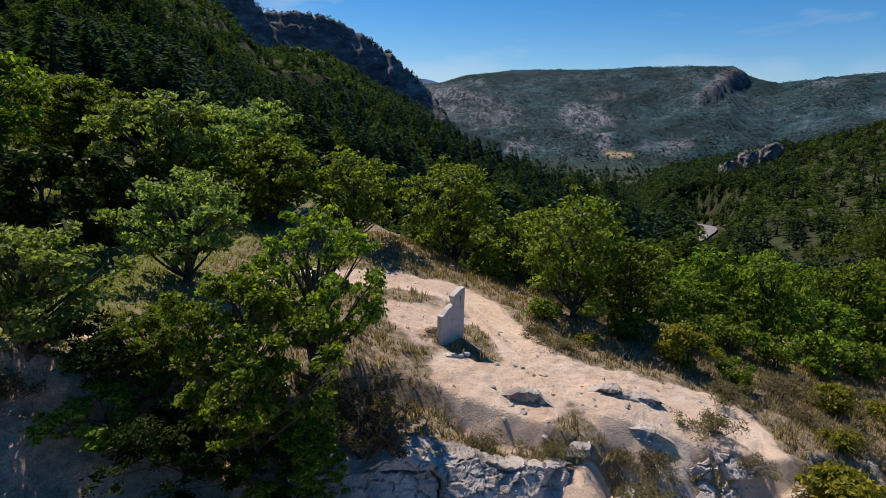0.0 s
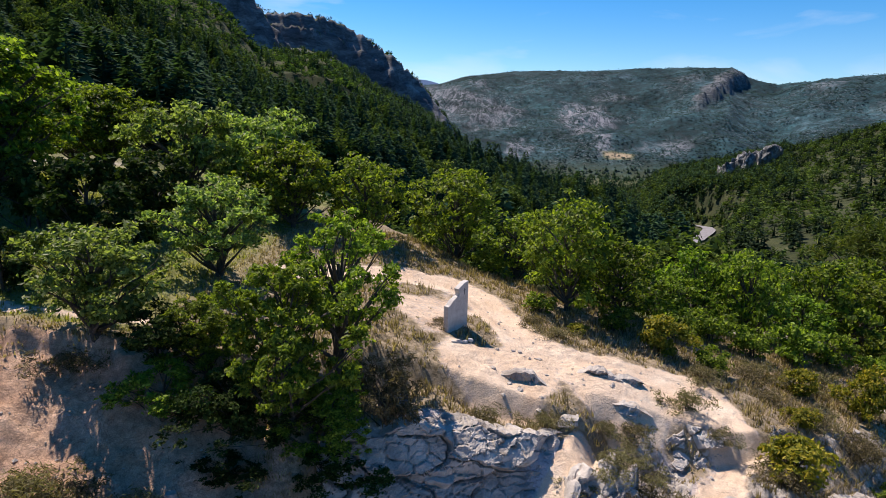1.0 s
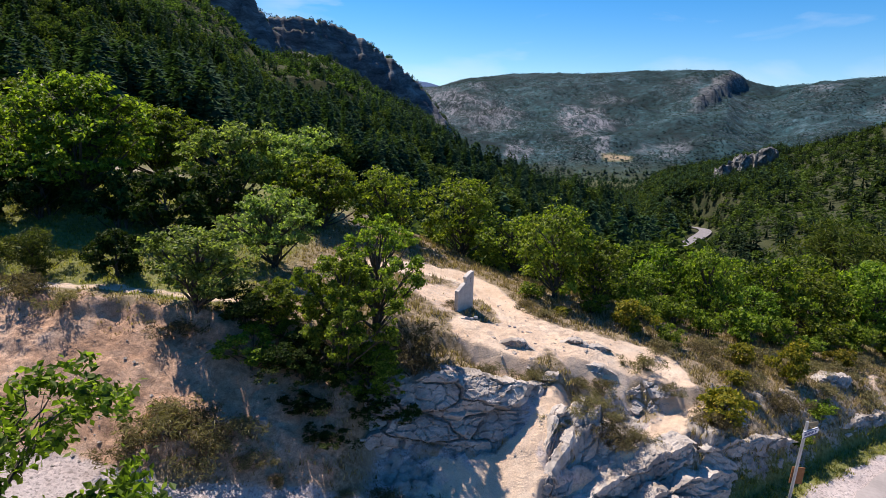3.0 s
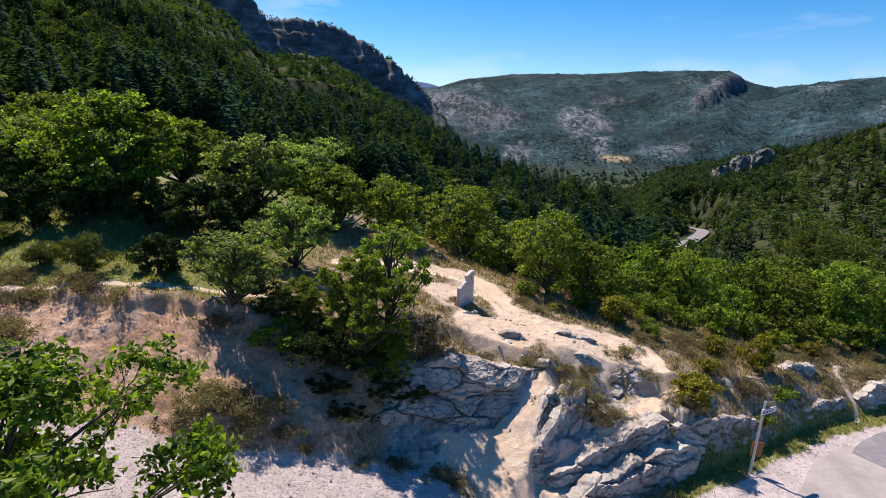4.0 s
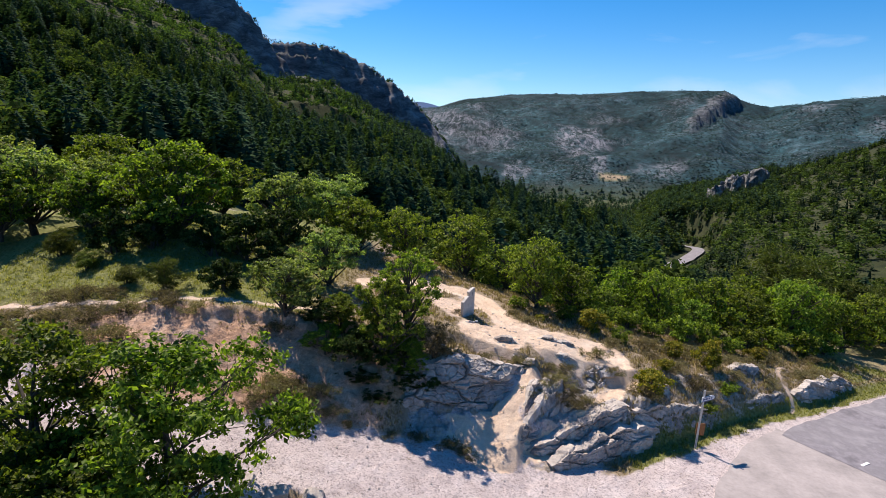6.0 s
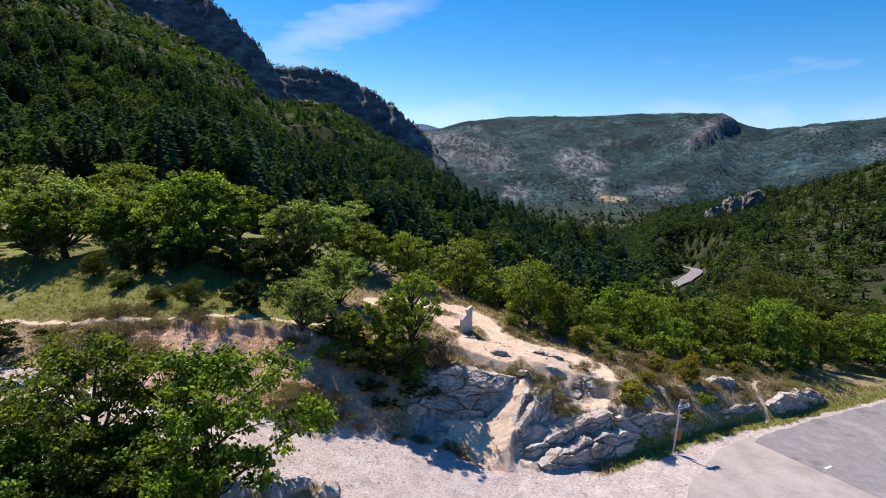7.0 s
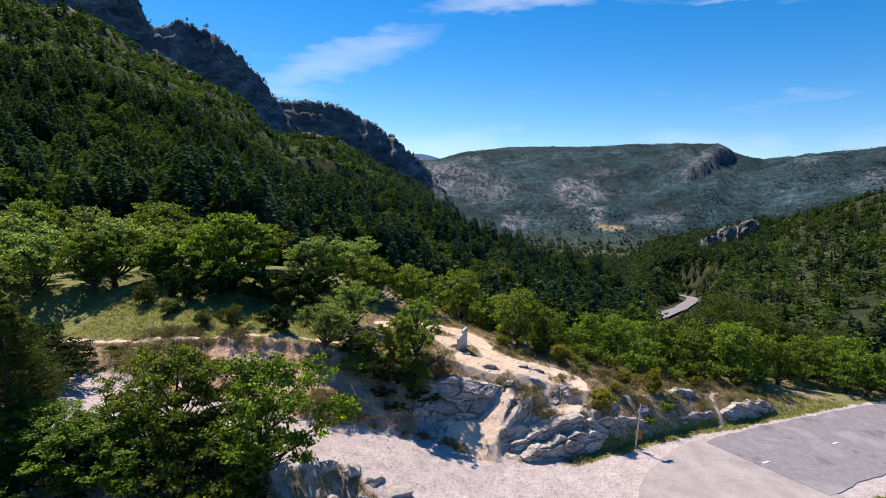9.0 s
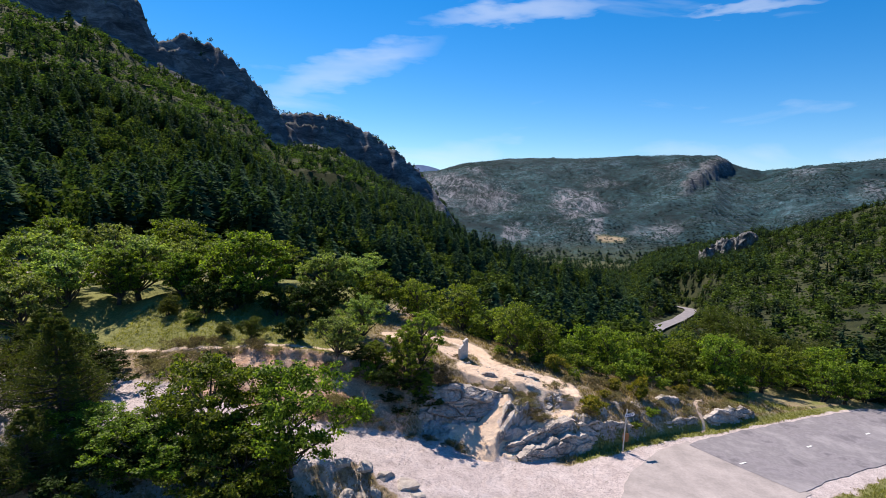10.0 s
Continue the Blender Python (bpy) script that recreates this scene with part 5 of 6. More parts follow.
def rock(seed, x, y, dz, sx, sy, sz, turn, tip, label, group, rough=0.0):
    me = bpy.data.meshes.new("rock")
    bm = boulder(seed, sx, sy, sz)
    if rough:
        for q in bm.verts:
            q.co += q.co.normalized() * rough * noise.noise(q.co * 0.5 + Vector((seed, 0, 0)))
    bm.to_mesh(me)
    bm.free()
    me.materials.append(M_CRAG if rough else M_ROCK)
    ob = new("rock", me)
    ob.matrix_world = Matrix.Translation((x, y, on_ground(x, y) + dz)) @ Matrix.Rotation(radians(turn), 4, "Z") @ Matrix.Rotation(radians(tip), 4, "X")
    return tagged(ob, label, "rock", group)


SHELF, EDGE = "flat grey rock slab lying along the sandy path", "weathered boulder at the edge of the track"
k = 100


def ledge(n, label, bare, lean, tilt, pts):
    """A step of bedrock: a face and a bare top of angular blocks parted by cracks."""
    p = np.array(pts)
    seg = np.r_[0, np.cumsum(np.hypot(*np.diff(p[:, :2], axis=0).T))]
    length = seg[-1]
    u = np.arange(0, length, 0.035)
    soft = lambda c: np.convolve(np.pad(np.interp(u, seg, c), 12, mode="reflect", reflect_type="odd"), np.ones(25) / 25, "valid")
    cx, cy, zb, zt = (soft(p[:, k]) for k in range(4))
    tx, ty = np.gradient(cx), np.gradient(cy)
    ln = np.hypot(tx, ty)
    ox, oy = ty / ln, -tx / ln
    zt = zt + 0.1 * wobble(u + n * 9, u * 0, 1.1)
    h = zt - zb
    nf, nt = max(8, int(h.max() * (1 + lean) / 0.035)), max(6, int(bare / 0.045))
    f = np.r_[np.linspace(0, 1, nf), np.ones(nt)][:, None]
    g = np.r_[np.zeros(nf), np.linspace(0.08, 1, nt)][:, None]
    inward = lean * h * f + g * bare
    up = zb - 0.25 + (h + 0.25) * f + 0.08 * g * bare - 0.2 * smooth(0.7, 1.0, g)
    x, y = cx + ox * (0.06 - inward), cy + oy * (0.06 - inward)
    q = f * (h + 0.25) * (1 + 0.4 * lean) + g * bare
    uu = np.broadcast_to(u[None, :], x.shape)
    a = uu + 0.1 * wobble(uu, q, 1.1, 0.3 + n)
    b = q + tilt * uu + 0.1 * wobble(uu, q, 1.5, 0.8 + n)
    lift, crack = np.zeros_like(x), np.zeros_like(x)
    big = min(0.6, max(0.32, 0.5 * h.max() * (1 + 0.7 * lean)))
    for size, amp, stretch, wide in ((big, 0.3 * big, 0.45, 0.05), (0.42 * big, 0.11 * big, 0.6, 0.022)):
        e, v, mx, my = cells(a * stretch, b, size, 3 + n)
        turn = np.floor(v * 97) / 97 * 40
        lift += amp * (v - 0.5) + 0.3 * np.sin(turn) * (a * stretch - mx) * amp / 0.2 + 0.35 * np.cos(turn * 1.7) * (b - my) * amp / 0.2
        lift -= 1.0 * amp * smooth(wide, 0.0, e)
        if size == big:
            key = v
    lift += 0.02 * wobble(uu, q, 0.3, 0.2) + 0.008 * wobble(uu, q, 0.11, 0.6)
    end = smooth(0, 0.35, np.minimum(uu, length - uu))
    lift = lift * end - 0.3 * (1 - end)
    flat = smooth(0.8, 1.25, f + 2 * g)
    x, y, z = x + ox * lift * (1 - flat), y + oy * lift * (1 - flat), up + lift * (0.4 - 0.1 * flat) * np.minimum(1, h / 0.4)
    verts, faces = np.stack([x, y, z], -1).reshape(-1, 3), grid_faces(*x.shape)
    whole = empty("rock_outcrop", Matrix())
    tagged(whole, label, "rock", "bedrock steps")
    key = key.ravel()[faces[:, 0]]
    for val in np.unique(key):
        part_faces = faces[key == val]
        if len(part_faces) < 12:
            continue
        used, back = np.unique(part_faces, return_inverse=True)
        part_mesh("block", mesh_of("block", verts[used], back.reshape(part_faces.shape), M_ROCK, False), whole)


for n, (label, _, bare, lean, tilt, pts) in enumerate(LEDGES):
    ledge(n, label, bare, lean, tilt, pts)
for x, y, dz, sx, sy, sz, turn, tip in ((0.2, 8.25, -0.16, 0.5, 0.34, 0.24, 5, -6), (0.85, 8.5, -0.16, 0.42, 0.3, 0.2, 30, -6), (1.5, 9.0, -0.14, 0.36, 0.26, 0.18, 20, 0), (-0.6, 7.9, -0.16, 0.42, 0.32, 0.22, -10, 0), (2.05, 9.6, -0.12, 0.34, 0.2, 0.13, 30, 0)):
    k += 1
    rock(k, x, y, dz, sx, sy, sz, turn, tip, SHELF, "path slabs")
for x, y, dz, sx, sy, sz, turn, tip in ((11.2, 12.6, -0.12, 0.4, 0.25, 0.2, 30, 0), (15.7, 15.6, -0.15, 0.4, 0.3, 0.22, 30, 0), (8.6, 12.4, -0.1, 0.3, 0.25, 0.22, 0, 0), (9.9, 12.6, -0.1, 0.26, 0.2, 0.16, 0, 0)):
    k += 1
    rock(k, x, y, dz, sx, sy, sz, turn, tip, "jagged grey rock on the dry roadside slope", "slope rocks")
for x, y, dz, sx, sy, sz, turn, tip in ((-2.6, 0.55, 0.0, 0.62, 0.4, 0.3, -25, 0), (-3.6, 0.9, -0.05, 0.4, 0.32, 0.3, 0, 0), (-4.55, 1.2, 0.05, 0.36, 0.3, 0.32, 20, 0), (-5.6, 1.2, -0.05, 0.34, 0.3, 0.28, 40, 0), (-3.9, 0.3, -0.2, 0.5, 0.36, 0.42, 10, 0), (-2.0, -0.1, -0.1, 0.4, 0.3, 0.3, 10, 0), (-5.2, 0.4, -0.2, 0.45, 0.36, 0.4, 60, 0), (-6.4, 1.3, -0.1, 0.35, 0.3, 0.25, 0, 0)):
    k += 1
    rock(k, x, y, dz, sx, sy, sz, turn, tip, EDGE, "track edge boulders")
k += 1
rock(k, -5.15, 6.3, 0.02, 0.13, 0.11, 0.12, 0, 0, "single white stone on the red bank", "loose stones")
for j in range(12):
    a = j * 2.4
    k += 1
    rock(k, 0.9 + 3.2 * math.sin(a * 1.3), 10.6 + 2.0 * math.cos(a * 0.9) * 0.6, 0.0, 0.07 + 0.03 * math.sin(j), 0.06, 0.045, 40 * j, 0, "loose pale stone on the sandy ground", "loose stones")
# crag on the opposite slope
for j in range(10):
    f = j / 9
    az = radians(19.5 + 4.4 * f)
    d = 415.0 + 5 * math.sin(j * 2.3)
    x, y = EYE_X + d * math.sin(az), EYE_Y + d * math.cos(az)
    top = float(np.interp(f, (0, 0.2, 0.6, 1), (-20, -8.5, -1.5, 3.0))) + 1.2 * math.sin(j * 1.9)
    tall = 4.5 + 3.0 * min(1.0, 2 * f)
    k += 1
    rock(k, x, y, top - 0.8 * tall - on_ground(x, y), 3.6, 3.4, tall, 25 * math.sin(j * 2.0), 8, "pale limestone crag standing out of the wooded slope", "valley crag", 2.2)


# ---- memorial, plaque, signpost ----
def prism(outline, depth, bevel=0.012):
    """A slab with that outline in x and z, of that thickness along y."""
    bm = bmesh.new()
    a = [bm.verts.new((x, 0, z)) for x, z in outline]
    f = bm.faces.new(a)
    g = bmesh.ops.extrude_face_region(bm, geom=[f])
    bmesh.ops.translate(bm, vec=(0, depth, 0), verts=[e for e in g["geom"] if isinstance(e, bmesh.types.BMVert)])
    bmesh.ops.recalc_face_normals(bm, faces=bm.faces)
    bmesh.ops.bevel(bm, geom=list(bm.edges), offset=bevel, segments=2, affect="EDGES", profile=0.6)
    return bm


def box(sx, sy, sz, at=(0, 0, 0), bevel=0.004):
    bm = bmesh.new()
    bmesh.ops.create_cube(bm, size=1.0)
    bmesh.ops.scale(bm, vec=(sx, sy, sz), verts=bm.verts)
    if bevel:
        bmesh.ops.bevel(bm, geom=list(bm.edges), offset=bevel, segments=2, affect="EDGES")
    bmesh.ops.translate(bm, vec=at, verts=bm.verts)
    return bm


stele = empty("memorial_stele", pose(-0.78, 11.86, on_ground(-0.6, 12.1) - 0.12, 0, 0, 52))
tagged(stele, "pale carved stone memorial stele with a stepped outline", "memorial")
part("slab", prism(((0, 0), (0.78, 0), (0.77, 1.36), (0.62, 1.33), (0.37, 1.2), (0.39, 1.13), (0.42, 1.1), (0.42, 1.0), (0.34, 1.0), (0.2, 0.93), (0.07, 0.82), (0.0, 0.8)), 0.15), M_STONE, stele)
part("cross_upright", box(0.016, 0.01, 0.17, (0.61, -0.003, 1.1), 0.001), M_SLATE, stele, "dark engraved upright of the cross")
part("cross_arm", box(0.075, 0.01, 0.016, (0.61, -0.004, 1.14), 0.001), M_SLATE, stele, "dark engraved arm of the cross")
kerb = empty("stone_kerb", pose(-0.4, 11.55, on_ground(-0.4, 11.55), 0, 0, 30))
tagged(kerb, "short row of pale stones at the memorial's foot", "stones")
for j, (dx, s) in enumerate(((-0.22, 0.075), (-0.08, 0.09), (0.07, 0.07), (0.2, 0.085))):
    bm = boulder(300 + j, s, s * 0.7, s * 0.7, 6)
    bmesh.ops.translate(bm, vec=(dx, 0.03 * math.sin(j * 3), 0.02), verts=bm.verts)
    part("stone", bm, M_STONE, kerb)

plaque = empty("information_plaque", pose(-1.66, 8.52, on_ground(-1.66, 8.75) - 0.1, 0, 0, 12))
tagged(plaque, "slanted dark plaque with unreadable lettering on two posts", "plaque")
for dx in (-0.22, 0.22):
    part("post", box(0.05, 0.05, 0.5, (dx, 0.05, 0.2)), M_WOOD, plaque)
board = part("board", box(0.62, 0.035, 0.3, bevel=0.006), M_SLATE, plaque)
board.matrix_basis = pose(0, 0.02, 0.5, -38, 0, 0)
for j in range(4):
    bar = part("lettering", box(0.42 - 0.05 * (j % 2), 0.004, 0.022, (0, -0.02, 0.09 - 0.055 * j), 0), M_STEEL, board, "pale line of unreadable lettering")

post = empty("signpost", pose(8.64, 8.75, on_ground(8.64, 8.75) - 0.05, 0.5, 3.0, 0))
tagged(post, "leaning steel signpost with white and blue arrow panels", "signpost")
bm = bmesh.new()
bmesh.ops.create_cone(bm, segments=14, radius1=0.04, radius2=0.04, depth=2.5, cap_ends=True)
bmesh.ops.translate(bm, vec=(0, 0, 1.25), verts=bm.verts)
part("pole", bm, M_STEEL, post)
arrow = part("arrow_panel", prism(((-0.16, -0.1), (0.52, -0.1), (0.62, 0.0), (0.52, 0.1), (-0.16, 0.1)), 0.025, 0.003), M_PANEL, post, "white arrow panel with blue border")
arrow.matrix_basis = pose(0.02, -0.06, 2.16, 0, 0, 34)
part("border", box(0.66, 0.006, 0.022, (0.18, -0.003, 0.082), 0), M_BLUE, arrow, "blue border strip")
part("border", box(0.66, 0.006, 0.022, (0.18, -0.003, -0.082), 0), M_BLUE, arrow, "blue border strip")
for dx, w in ((-0.06, 0.11), (0.1, 0.14), (0.27, 0.1), (0.42, 0.06)):
    part("lettering", box(w, 0.006, 0.065, (dx, -0.004, 0.0), 0), M_BLUE, arrow, "blue bar of unreadable lettering")
second = part("arrow_panel", prism(((0.0, -0.06), (0.4, -0.06), (0.46, 0), (0.4, 0.06), (0.0, 0.06)), 0.02, 0.003), M_WOOD, post, "tan wooden arrow panel")
second.matrix_basis = pose(0.0, 0.04, 2.38, 0, 0, 20)
part("board", box(0.34, 0.03, 0.5, (0.1, 0.07, 0.85), 0.006), M_RUST, post, "rust-brown board behind the pole")
for j in range(2):
    bm = bmesh.new()
    bmesh.ops.create_cone(bm, segments=14, radius1=0.055, radius2=0.055, depth=0.05, cap_ends=True)
    bmesh.ops.translate(bm, vec=(0, 0, 2.11 + 0.1 * j), verts=bm.verts)
    part("clamp", bm, M_STEEL, post)


# ---- woods, grass and loose stones: what nobody could count ----
def template_conifer(rng, n, high=1.0, wide=0.26):
    z = rng.uniform(0.06, 1.0, n)
    a = rng.uniform(0, 6.283, n)
    r = wide * (1.02 - z) ** 0.6 * rng.uniform(0.35, 1.0, n) ** 0.6
    c = np.stack([np.cos(a) * r, np.sin(a) * r, z * high], -1)
    out = np.stack([np.cos(a), np.sin(a), np.zeros(n)], -1)
    side = np.stack([-np.sin(a), np.cos(a), np.zeros(n)], -1)
    s = 0.085 * (170 / max(n, 110)) ** 0.5 * (1.25 - 0.8 * z)[:, None] * rng.uniform(0.7, 1.3, (n, 1))
    tip = c + out * s * 1.5 + np.array([0, 0, 1.0]) * s * rng.uniform(-0.6, 0.35, (n, 1))
    up = np.array([0, 0, 1.0]) * s * rng.uniform(0.2, 0.9, (n, 1))
    skirt = np.stack([c - side * s * 0.8 - out * s * 0.4, tip, c + side * s * 0.8 - out * s * 0.4 + up], 1)
    a = np.arange(7) * 0.8976
    ring = np.stack([np.cos(a) * wide * 0.32, np.sin(a) * wide * 0.32, np.full(7, 0.1)], -1)
    core = np.stack([ring, np.roll(ring, -1, axis=0), np.tile([[0, 0, 0.8]], (7, 1))], 1)
    return np.concatenate([skirt, core])


def template_round(rng, n, high=1.0, wide=0.42, leaf=0.09):
    lob = unit(rng.normal(size=(9, 3))) * 0.6
    d = lob[rng.integers(0, 9, n)] + unit(rng.normal(size=(n, 3))) * rng.uniform(0.25, 0.5, (n, 1))
    c = np.stack([d[:, 0] * wide, d[:, 1] * wide, high * (0.55 + 0.45 * d[:, 2])], -1)
    c[:, 2] = np.maximum(c[:, 2], 0.02)
    q = unit(rng.normal(size=(n, 3)) + unit(d) * 0.8 + np.array([0, 0, 0.5]))
    u = unit(np.cross(q, rng.normal(size=(n, 3))))
    v = np.cross(q, u)
    s = leaf * rng.uniform(0.7, 1.3, (n, 1))
    return np.stack([c - u * s, c + u * s * 0.5 + v * s, c + u * s * 0.5 - v * s], 1)


def template_ball(rng):
    p = np.array([(1, 0, 0), (0, 1, 0), (-1, 0, 0), (0, -1, 0), (0, 0, 0.8)]) * 0.5
    tri = np.array([[p[a], p[(a + 1) % 4], p[4]] for a in range(4)])
    return tri * rng.uniform(0.7, 1.2, (1, 1, 3)) + np.array([0, 0, 0.3]) + np.sin(tri * 9 + rng.uniform(0, 6)) * 0.07


def scatter(name, mat, templates, x, y, z, high, wide, label, category):
    """One mesh of many small plants."""
    rng = np.random.default_rng(len(x))
    pick = rng.integers(0, len(templates), len(x))
    out = []
    for t, tpl in enumerate(templates):
        i = np.nonzero(pick == t)[0]
        if not len(i):
            continue
        a = rng.uniform(0, 6.283, len(i))
        ca, sa = np.cos(a)[:, None, None], np.sin(a)[:, None, None]
        p = tpl[None]
        px = (p[..., 0] * ca - p[..., 1] * sa) * wide[i][:, None, None] + x[i][:, None, None]
        py = (p[..., 0] * sa + p[..., 1] * ca) * wide[i][:, None, None] + y[i][:, None, None]
        pz = p[..., 2] * high[i][:, None, None] + z[i][:, None, None]
        out.append(np.stack([px, py, pz], -1).reshape(-1, 3))
    v = np.concatenate(out)
    ob = new(name, mesh_of(name, v, np.arange(len(v)).reshape(-1, 3), mat))
    tagged(ob, label, category, kind="stuff")


def polar(rng, count, az0, az1, r0, r1, even=2.0):
    az = np.radians(rng.uniform(az0, az1, count))
    r = (rng.uniform(r0 ** even, r1 ** even, count)) ** (1 / even)
    return EYE_X + r * np.sin(az), EYE_Y + r * np.cos(az), np.degrees(az), r


def woods():
    rng = np.random.default_rng(5)
    con = [template_conifer(rng, 300) for _ in range(5)]
    rnd = [template_round(rng, 520, 1.0, 0.42, 0.042) for _ in range(5)]
    con_s = [template_conifer(rng, 44) for _ in range(4)]
    rnd_s = [template_round(rng, 50) for _ in range(4)]

    def sown(count, az0, az1, r0, r1, even, seed, keep):
        g = np.random.default_rng(seed)
        x, y, az, r = polar(g, count, az0, az1, r0, r1, even)
        k = keep(x, y, az, r, g)
        return x[k], y[k], az[k], r[k], g

    clear_road = lambda x, y: (line_dist(x, y, FAR_ROAD) > 8.0) & (line_dist(x + 4, y + 9, FAR_ROAD) > 7.0)
    def grown(x, y, az, r, h):
        """Heights of trees, kept under the sight line to the valley road where they stand before it."""
        rr, zr = np.interp(az, (14.6, 15.3, 16.6, 18.3, 19.4), (170, 191, 226, 288, 318)), np.interp(az, (14.6, 15.3, 16.6, 18.3, 19.4), (-24, -26, -29, -36, -37))
        room = 9.5 + (zr - 9.5) * r / rr - land(x, y)
        ahead = (az > 14.8) & (az < 19.8) & (r < rr + 6)
        return np.where(ahead, np.clip(np.minimum(h, room), 0.5, 12), h)

    # the near woods and the spur
    lim = lambda az: lerp_list(az, ((-45, 413), (-19, 413), (-18, 440), (-5, 445), (-3, 330), (18, 320)))
    leafy = lambda x, y, az, r: smooth(0.05, 0.5, wobble(x, y, 70, 0.6)) * 0.75 + 0.5 * smooth(180, 380, r) * smooth(-8, -22, az) + 0.12
    x, y, az, r, g = sown(2100, -44, 19, 80, 260, 1.5, 1, lambda x, y, az, r, g: clear_road(x, y))
    z = land(x, y)
    L = g.uniform(size=len(x)) < leafy(x, y, az, r)
    h = grown(x, y, az, r, g.uniform(6, 11.5, len(x)))
    scatter("forest", M_FOREST, con, x[~L], y[~L], z[~L] - 0.4, h[~L], h[~L] * g.uniform(0.8, 1.15, (~L).sum()), "dark dense pine forest in the valley", "forest")
    scatter("forest", M_WOODS, rnd, x[L], y[L], z[L] - 0.4, h[L] * 0.75, h[L] * 0.85, "bright green broadleaf trees among the pines", "forest")
    x, y, az, r, g = sown(4600, -44, 2, 250, 450, 1.8, 2, lambda x, y, az, r, g: (r < lim(az) - 2) & (g.uniform(size=len(x)) < 0.75 + 0.3 * wobble(x, y, 45, 0.9)))
    z = land(x, y)
    L = g.uniform(size=len(x)) < leafy(x, y, az, r) + 0.1
    h = g.uniform(4.0, 7.5, len(x))
    scatter("forest", M_FOREST, con_s, x[~L], y[~L], z[~L] - 0.4, h[~L], h[~L] * g.uniform(0.9, 1.4, (~L).sum()), "dark pine woods climbing the mountainside", "forest")
    scatter("forest", M_WOODS, rnd_s, x[L], y[L], z[L] - 0.4, h[L] * 0.65, h[L] * 0.95, "green broadleaf scrub climbing the mountainside", "forest")
    x, y, az, r, g = sown(420, 18, 46, 62, 170, 1.6, 9, lambda x, y, az, r, g: clear_road(x, y))
    L = g.uniform(size=len(x)) < 0.55
    h = grown(x, y, az, r, g.uniform(3.5, 6.5, len(x)))
    scatter("forest", M_FOREST, con, x[~L], y[~L], land(x, y)[~L] - 0.3, h[~L], h[~L] * 1.1, "olive pines below the valley's rim", "forest")
    scatter("forest", M_WOODS, rnd, x[L], y[L], land(x, y)[L] - 0.3, h[L] * 0.8, h[L], "green oaks below the valley's rim", "forest")
    # across the valley
    x, y, az, r, g = sown(13500, 8, 44, 165, 700, 1.7, 3, lambda x, y, az, r, g: clear_road(x, y) & ((az > 15) | (r > 300)) & (g.uniform(size=len(x)) < 0.72 + 0.35 * wobble(x, y, 50, 0.2)))
    z = land(x, y)
    L = g.uniform(size=len(x)) < 0.7 + 0.3 * wobble(x, y, 60, 0.3)
    h = grown(x, y, az, r, g.uniform(3.2, 6.8, len(x)))
    scatter("forest", M_FOREST, con_s, x[~L], y[~L], z[~L] - 0.3, h[~L], h[~L] * g.uniform(1.0, 1.6, (~L).sum()), "dark pines on the slope across the valley", "forest")
    scatter("forest", M_WOODS, rnd_s, x[L], y[L], z[L] - 0.3, h[L] * 0.65, h[L] * 1.0, "green scrub on the slope across the valley", "forest")
    x, y, az, r, g = sown(2400, 11, 25, 300, 560, 1.5, 8, lambda x, y, az, r, g: clear_road(x, y))
    L = g.uniform(size=len(x)) < 0.45
    h = grown(x, y, az, r, g.uniform(4.5, 7.5, len(x)))
    scatter("forest", M_FOREST, con_s, x[~L], y[~L], land(x, y)[~L] - 0.3, h[~L], h[~L] * 1.3, "dark pines on the lower slope behind the valley road", "forest")
    scatter("forest", M_WOODS, rnd_s, x[L], y[L], land(x, y)[L] - 0.3, h[L] * 0.75, h[L] * 1.1, "green oaks on the lower slope behind the valley road", "forest")
    x, y, az, r, g = sown(2600, -4, 20, 340, 900, 1.5, 7, lambda x, y, az, r, g: clear_road(x, y))
    h = g.uniform(3.5, 7.0, len(x))
    scatter("forest", M_FOREST, con_s, x, y, land(x, y) - 0.3, h, h * 1.3, "dark woods on the valley floor", "forest")
    # bushes of the far ridge and of the cliff tops
    tiny = [template_ball(rng) for _ in range(4)]
    x, y, az, r, g = sown(60000, -8, 40, 850, 1620, 1.2, 4, lambda x, y, az, r, g: g.uniform(size=len(x)) < 0.45 + 0.55 * wobble(x, y, 230, 0.5) + 0.25 * wobble(x, y, 60, 0.1))
    h = g.uniform(1.6, 4.0, len(x))
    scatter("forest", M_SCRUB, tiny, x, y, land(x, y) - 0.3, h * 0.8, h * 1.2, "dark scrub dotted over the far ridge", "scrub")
    x, y, az, r, g = sown(1500, -40, -3, 435, 640, 1.0, 6, lambda x, y, az, r, g: r > lim(az) + 24)
    h = g.uniform(2.5, 5, len(x))
    scatter("forest", M_FOREST, rnd_s, x, y, land(x, y) - 0.3, h, h, "bushes on the cliff tops", "scrub")


woods()


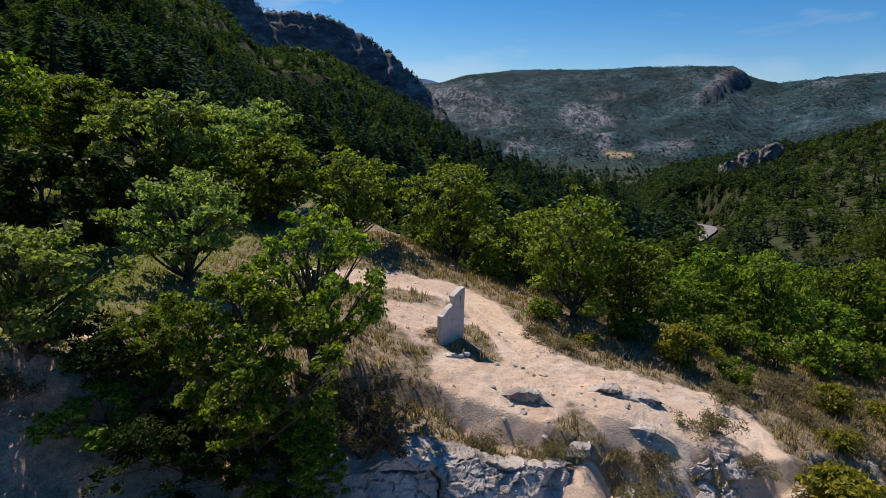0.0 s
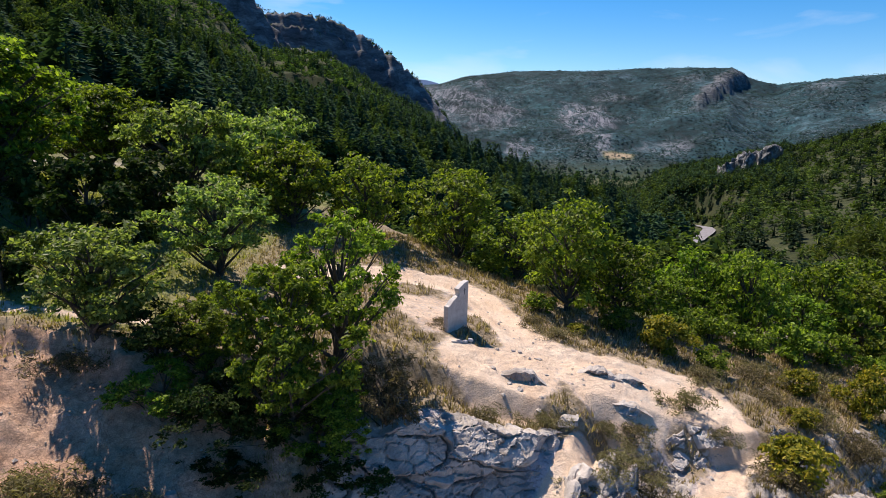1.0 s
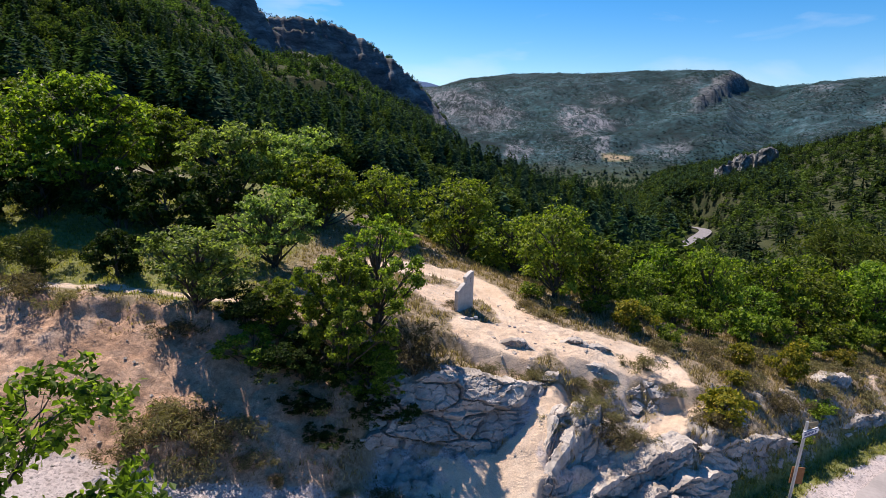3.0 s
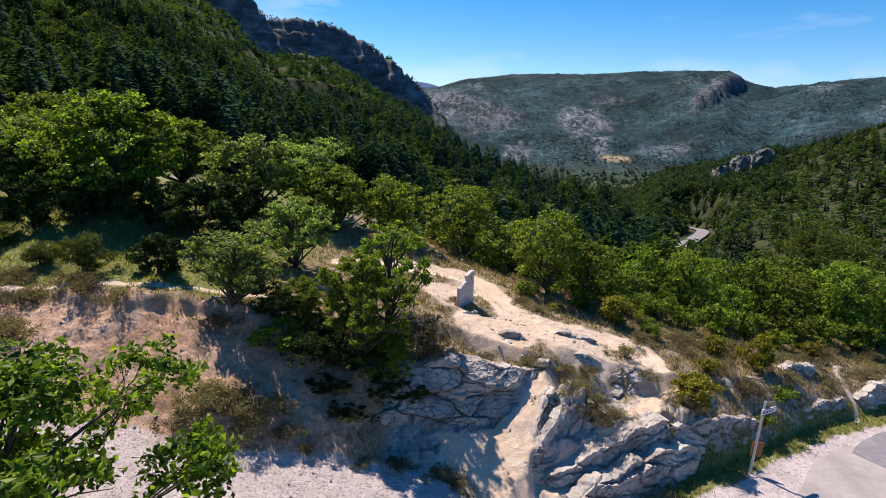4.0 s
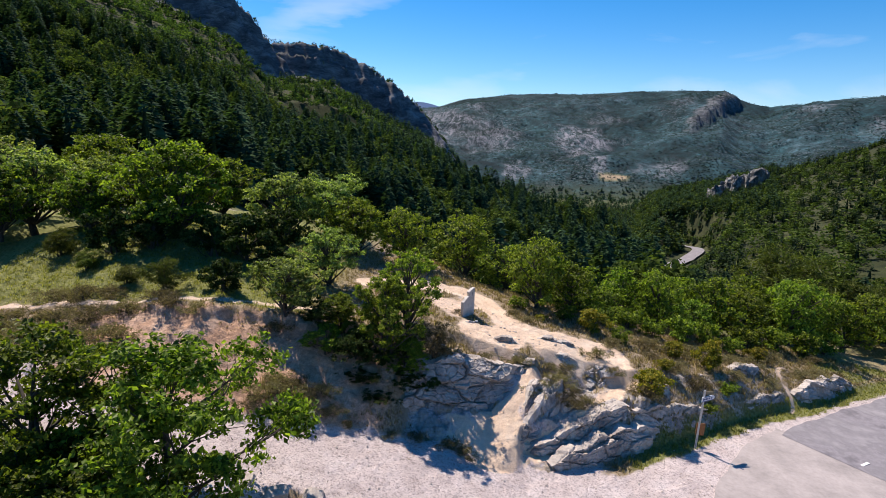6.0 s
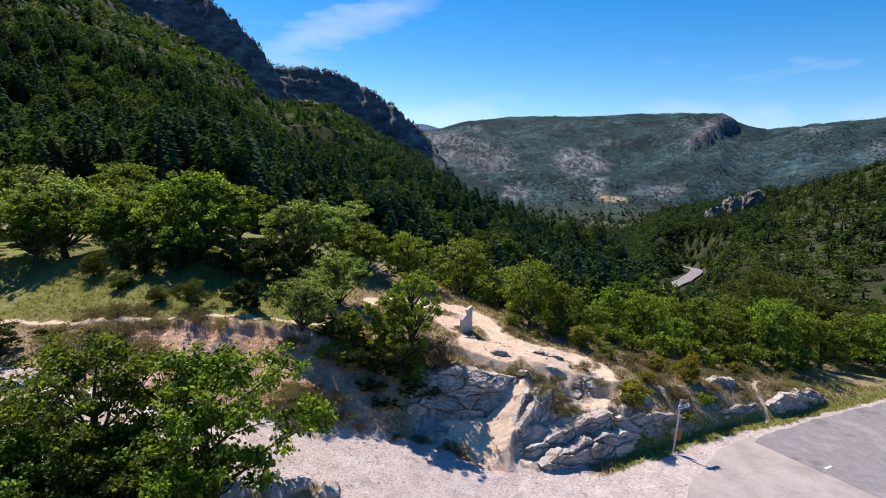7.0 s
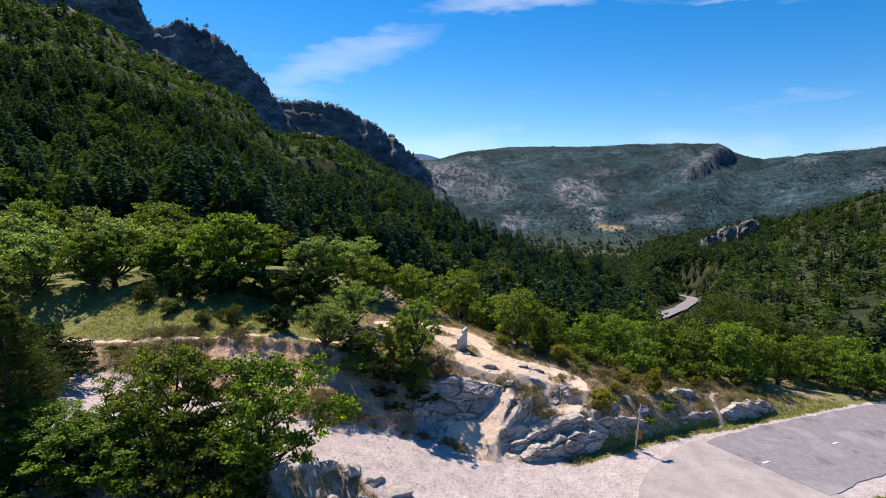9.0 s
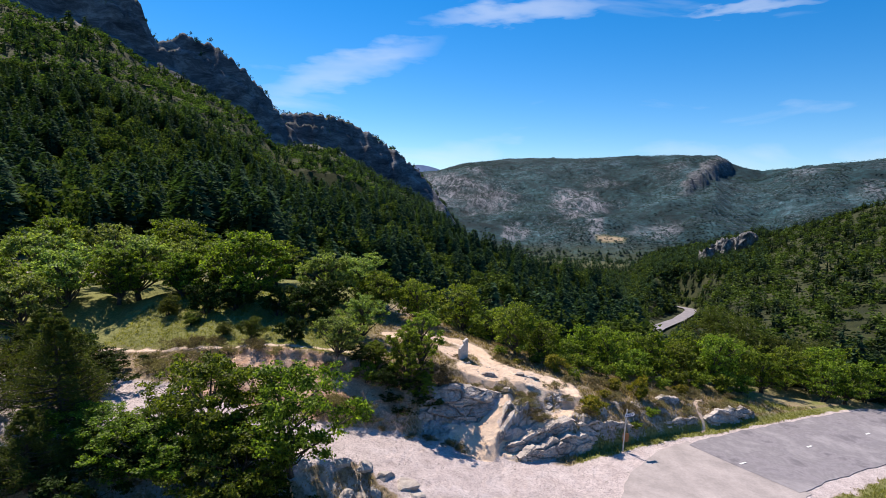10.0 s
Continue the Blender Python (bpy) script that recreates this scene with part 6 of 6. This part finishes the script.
def tufts(name, mat, x, y, high, label, seed, blades=6):
    rng = np.random.default_rng(seed)
    k = len(x)
    z = np.array([on_ground(a, b) for a, b in zip(x, y)])
    a = rng.uniform(0, 6.283, (k, blades))
    s = high[:, None] * rng.uniform(0.6, 1.2, (k, blades))
    bx, by = x[:, None] + rng.normal(size=(k, blades)) * 0.05, y[:, None] + rng.normal(size=(k, blades)) * 0.05
    lean = rng.uniform(0.15, 0.7, (k, blades))
    w = 0.012 + 0.01 * rng.uniform(size=(k, blades))
    zz = np.repeat(z[:, None], blades, 1) - 0.02
    p = np.stack([np.stack([bx - np.sin(a) * w, by + np.cos(a) * w, zz], -1), np.stack([bx + np.sin(a) * w, by - np.cos(a) * w, zz], -1), np.stack([bx + np.cos(a) * s * lean, by + np.sin(a) * s * lean, zz + s], -1)], 2)
    v = p.reshape(-1, 3)
    tagged(new(name, mesh_of(name, v, np.arange(len(v)).reshape(-1, 3), mat)), label, "grass", kind="stuff")


def strewn():
    rng = np.random.default_rng(11)
    x, y = rng.uniform(-22, 26, 105000), rng.uniform(-4, 21, 105000)
    zn = zones(x, y)
    g = zn["grass"] * (1 - zn["sand"])
    keep = (rng.uniform(size=len(x)) < g * g * 0.55 + 0.01 * zn["red"]) & (zn["lush"] < 0.5)
    tufts("dry_grass", M_GRASS, x[keep], y[keep], rng.uniform(0.05, 0.17, keep.sum()) * (0.5 + g[keep]) * np.where(x[keep] < -5, 0.6, 1.0), "straw-coloured dry grass tufts on the terrace and slope", 1)
    keep = (rng.uniform(size=len(x)) < g * 0.6) & (zn["lush"] >= 0.5)
    tufts("green_grass", M_GREEN_GRASS, x[keep], y[keep], rng.uniform(0.05, 0.15, keep.sum()) * np.where(x[keep] > 4, 1.3, 1.0), "olive green meadow grass and roadside verge", 2)
    # stones: small eight-sided lumps
    x, y = rng.uniform(-20, 20, 40000), rng.uniform(-4, 17, 40000)
    zn = zones(x, y)
    bare = 1 - np.maximum.reduce([zn["grass"], zn["rock"] * 0.7])
    keep = (rng.uniform(size=len(x)) < bare * (0.2 + 0.12 * zn["red"])) & (line_dist(x, y, ROAD) > 3.4)
    x, y = x[keep], y[keep]
    k = len(x)
    z = np.array([on_ground(a, b) for a, b in zip(x, y)])
    s = 0.012 + 0.045 * rng.uniform(size=k) ** 5
    base = np.array([(1, 0, 0), (-1, 0, 0), (0, 1, 0), (0, -1, 0), (0, 0, 0.7), (0, 0, -0.7)], dtype=float)
    v = base[None] * rng.uniform(0.6, 1.3, (k, 6, 1)) * s[:, None, None]
    a = rng.uniform(0, 6.283, k)
    vx = v[..., 0] * np.cos(a)[:, None] - v[..., 1] * np.sin(a)[:, None]
    vy = v[..., 0] * np.sin(a)[:, None] + v[..., 1] * np.cos(a)[:, None]
    v = np.stack([vx + x[:, None], vy + y[:, None], v[..., 2] + z[:, None] + 0.3 * s[:, None]], -1).reshape(-1, 3)
    f = np.array([(0, 2, 4), (2, 1, 4), (1, 3, 4), (3, 0, 4), (2, 0, 5), (1, 2, 5), (3, 1, 5), (0, 3, 5)])
    faces = (np.arange(k)[:, None, None] * 6 + f[None]).reshape(-1, 3)
    tagged(new("gravel", mesh_of("gravel", v, faces, M_ROCK)), "loose pale gravel and stones on the track and bank", "gravel", kind="stuff")


strewn()


# ---- distance ----
# backdrop whose haze is only its blue colour
def far_mountain():
    az = np.radians(np.linspace(-14, 6, 60))
    d = 4300.0
    top = EYE_Z + d * np.tan(np.radians(3.45 + 0.25 * np.sin(np.degrees(az) * 0.9 + 1.0) - 0.02 * (np.degrees(az) + 6) ** 2))
    x, y = EYE_X + d * np.sin(az), EYE_Y + d * np.cos(az)
    rows = np.linspace(0, 1, 6)
    X = np.stack([x - 120 * (1 - s) * np.sin(az) * 3 for s in rows])
    Y = np.stack([y - 120 * (1 - s) * np.cos(az) * 3 for s in rows])
    Z = np.stack([-100 + (top + 100) * s for s in rows])
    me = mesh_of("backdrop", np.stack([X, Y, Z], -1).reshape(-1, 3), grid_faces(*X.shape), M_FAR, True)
    tagged(new("backdrop", me), "distant mountain in painted haze blue, seen through the valley's notch", "mountain", kind="structure")


far_mountain()
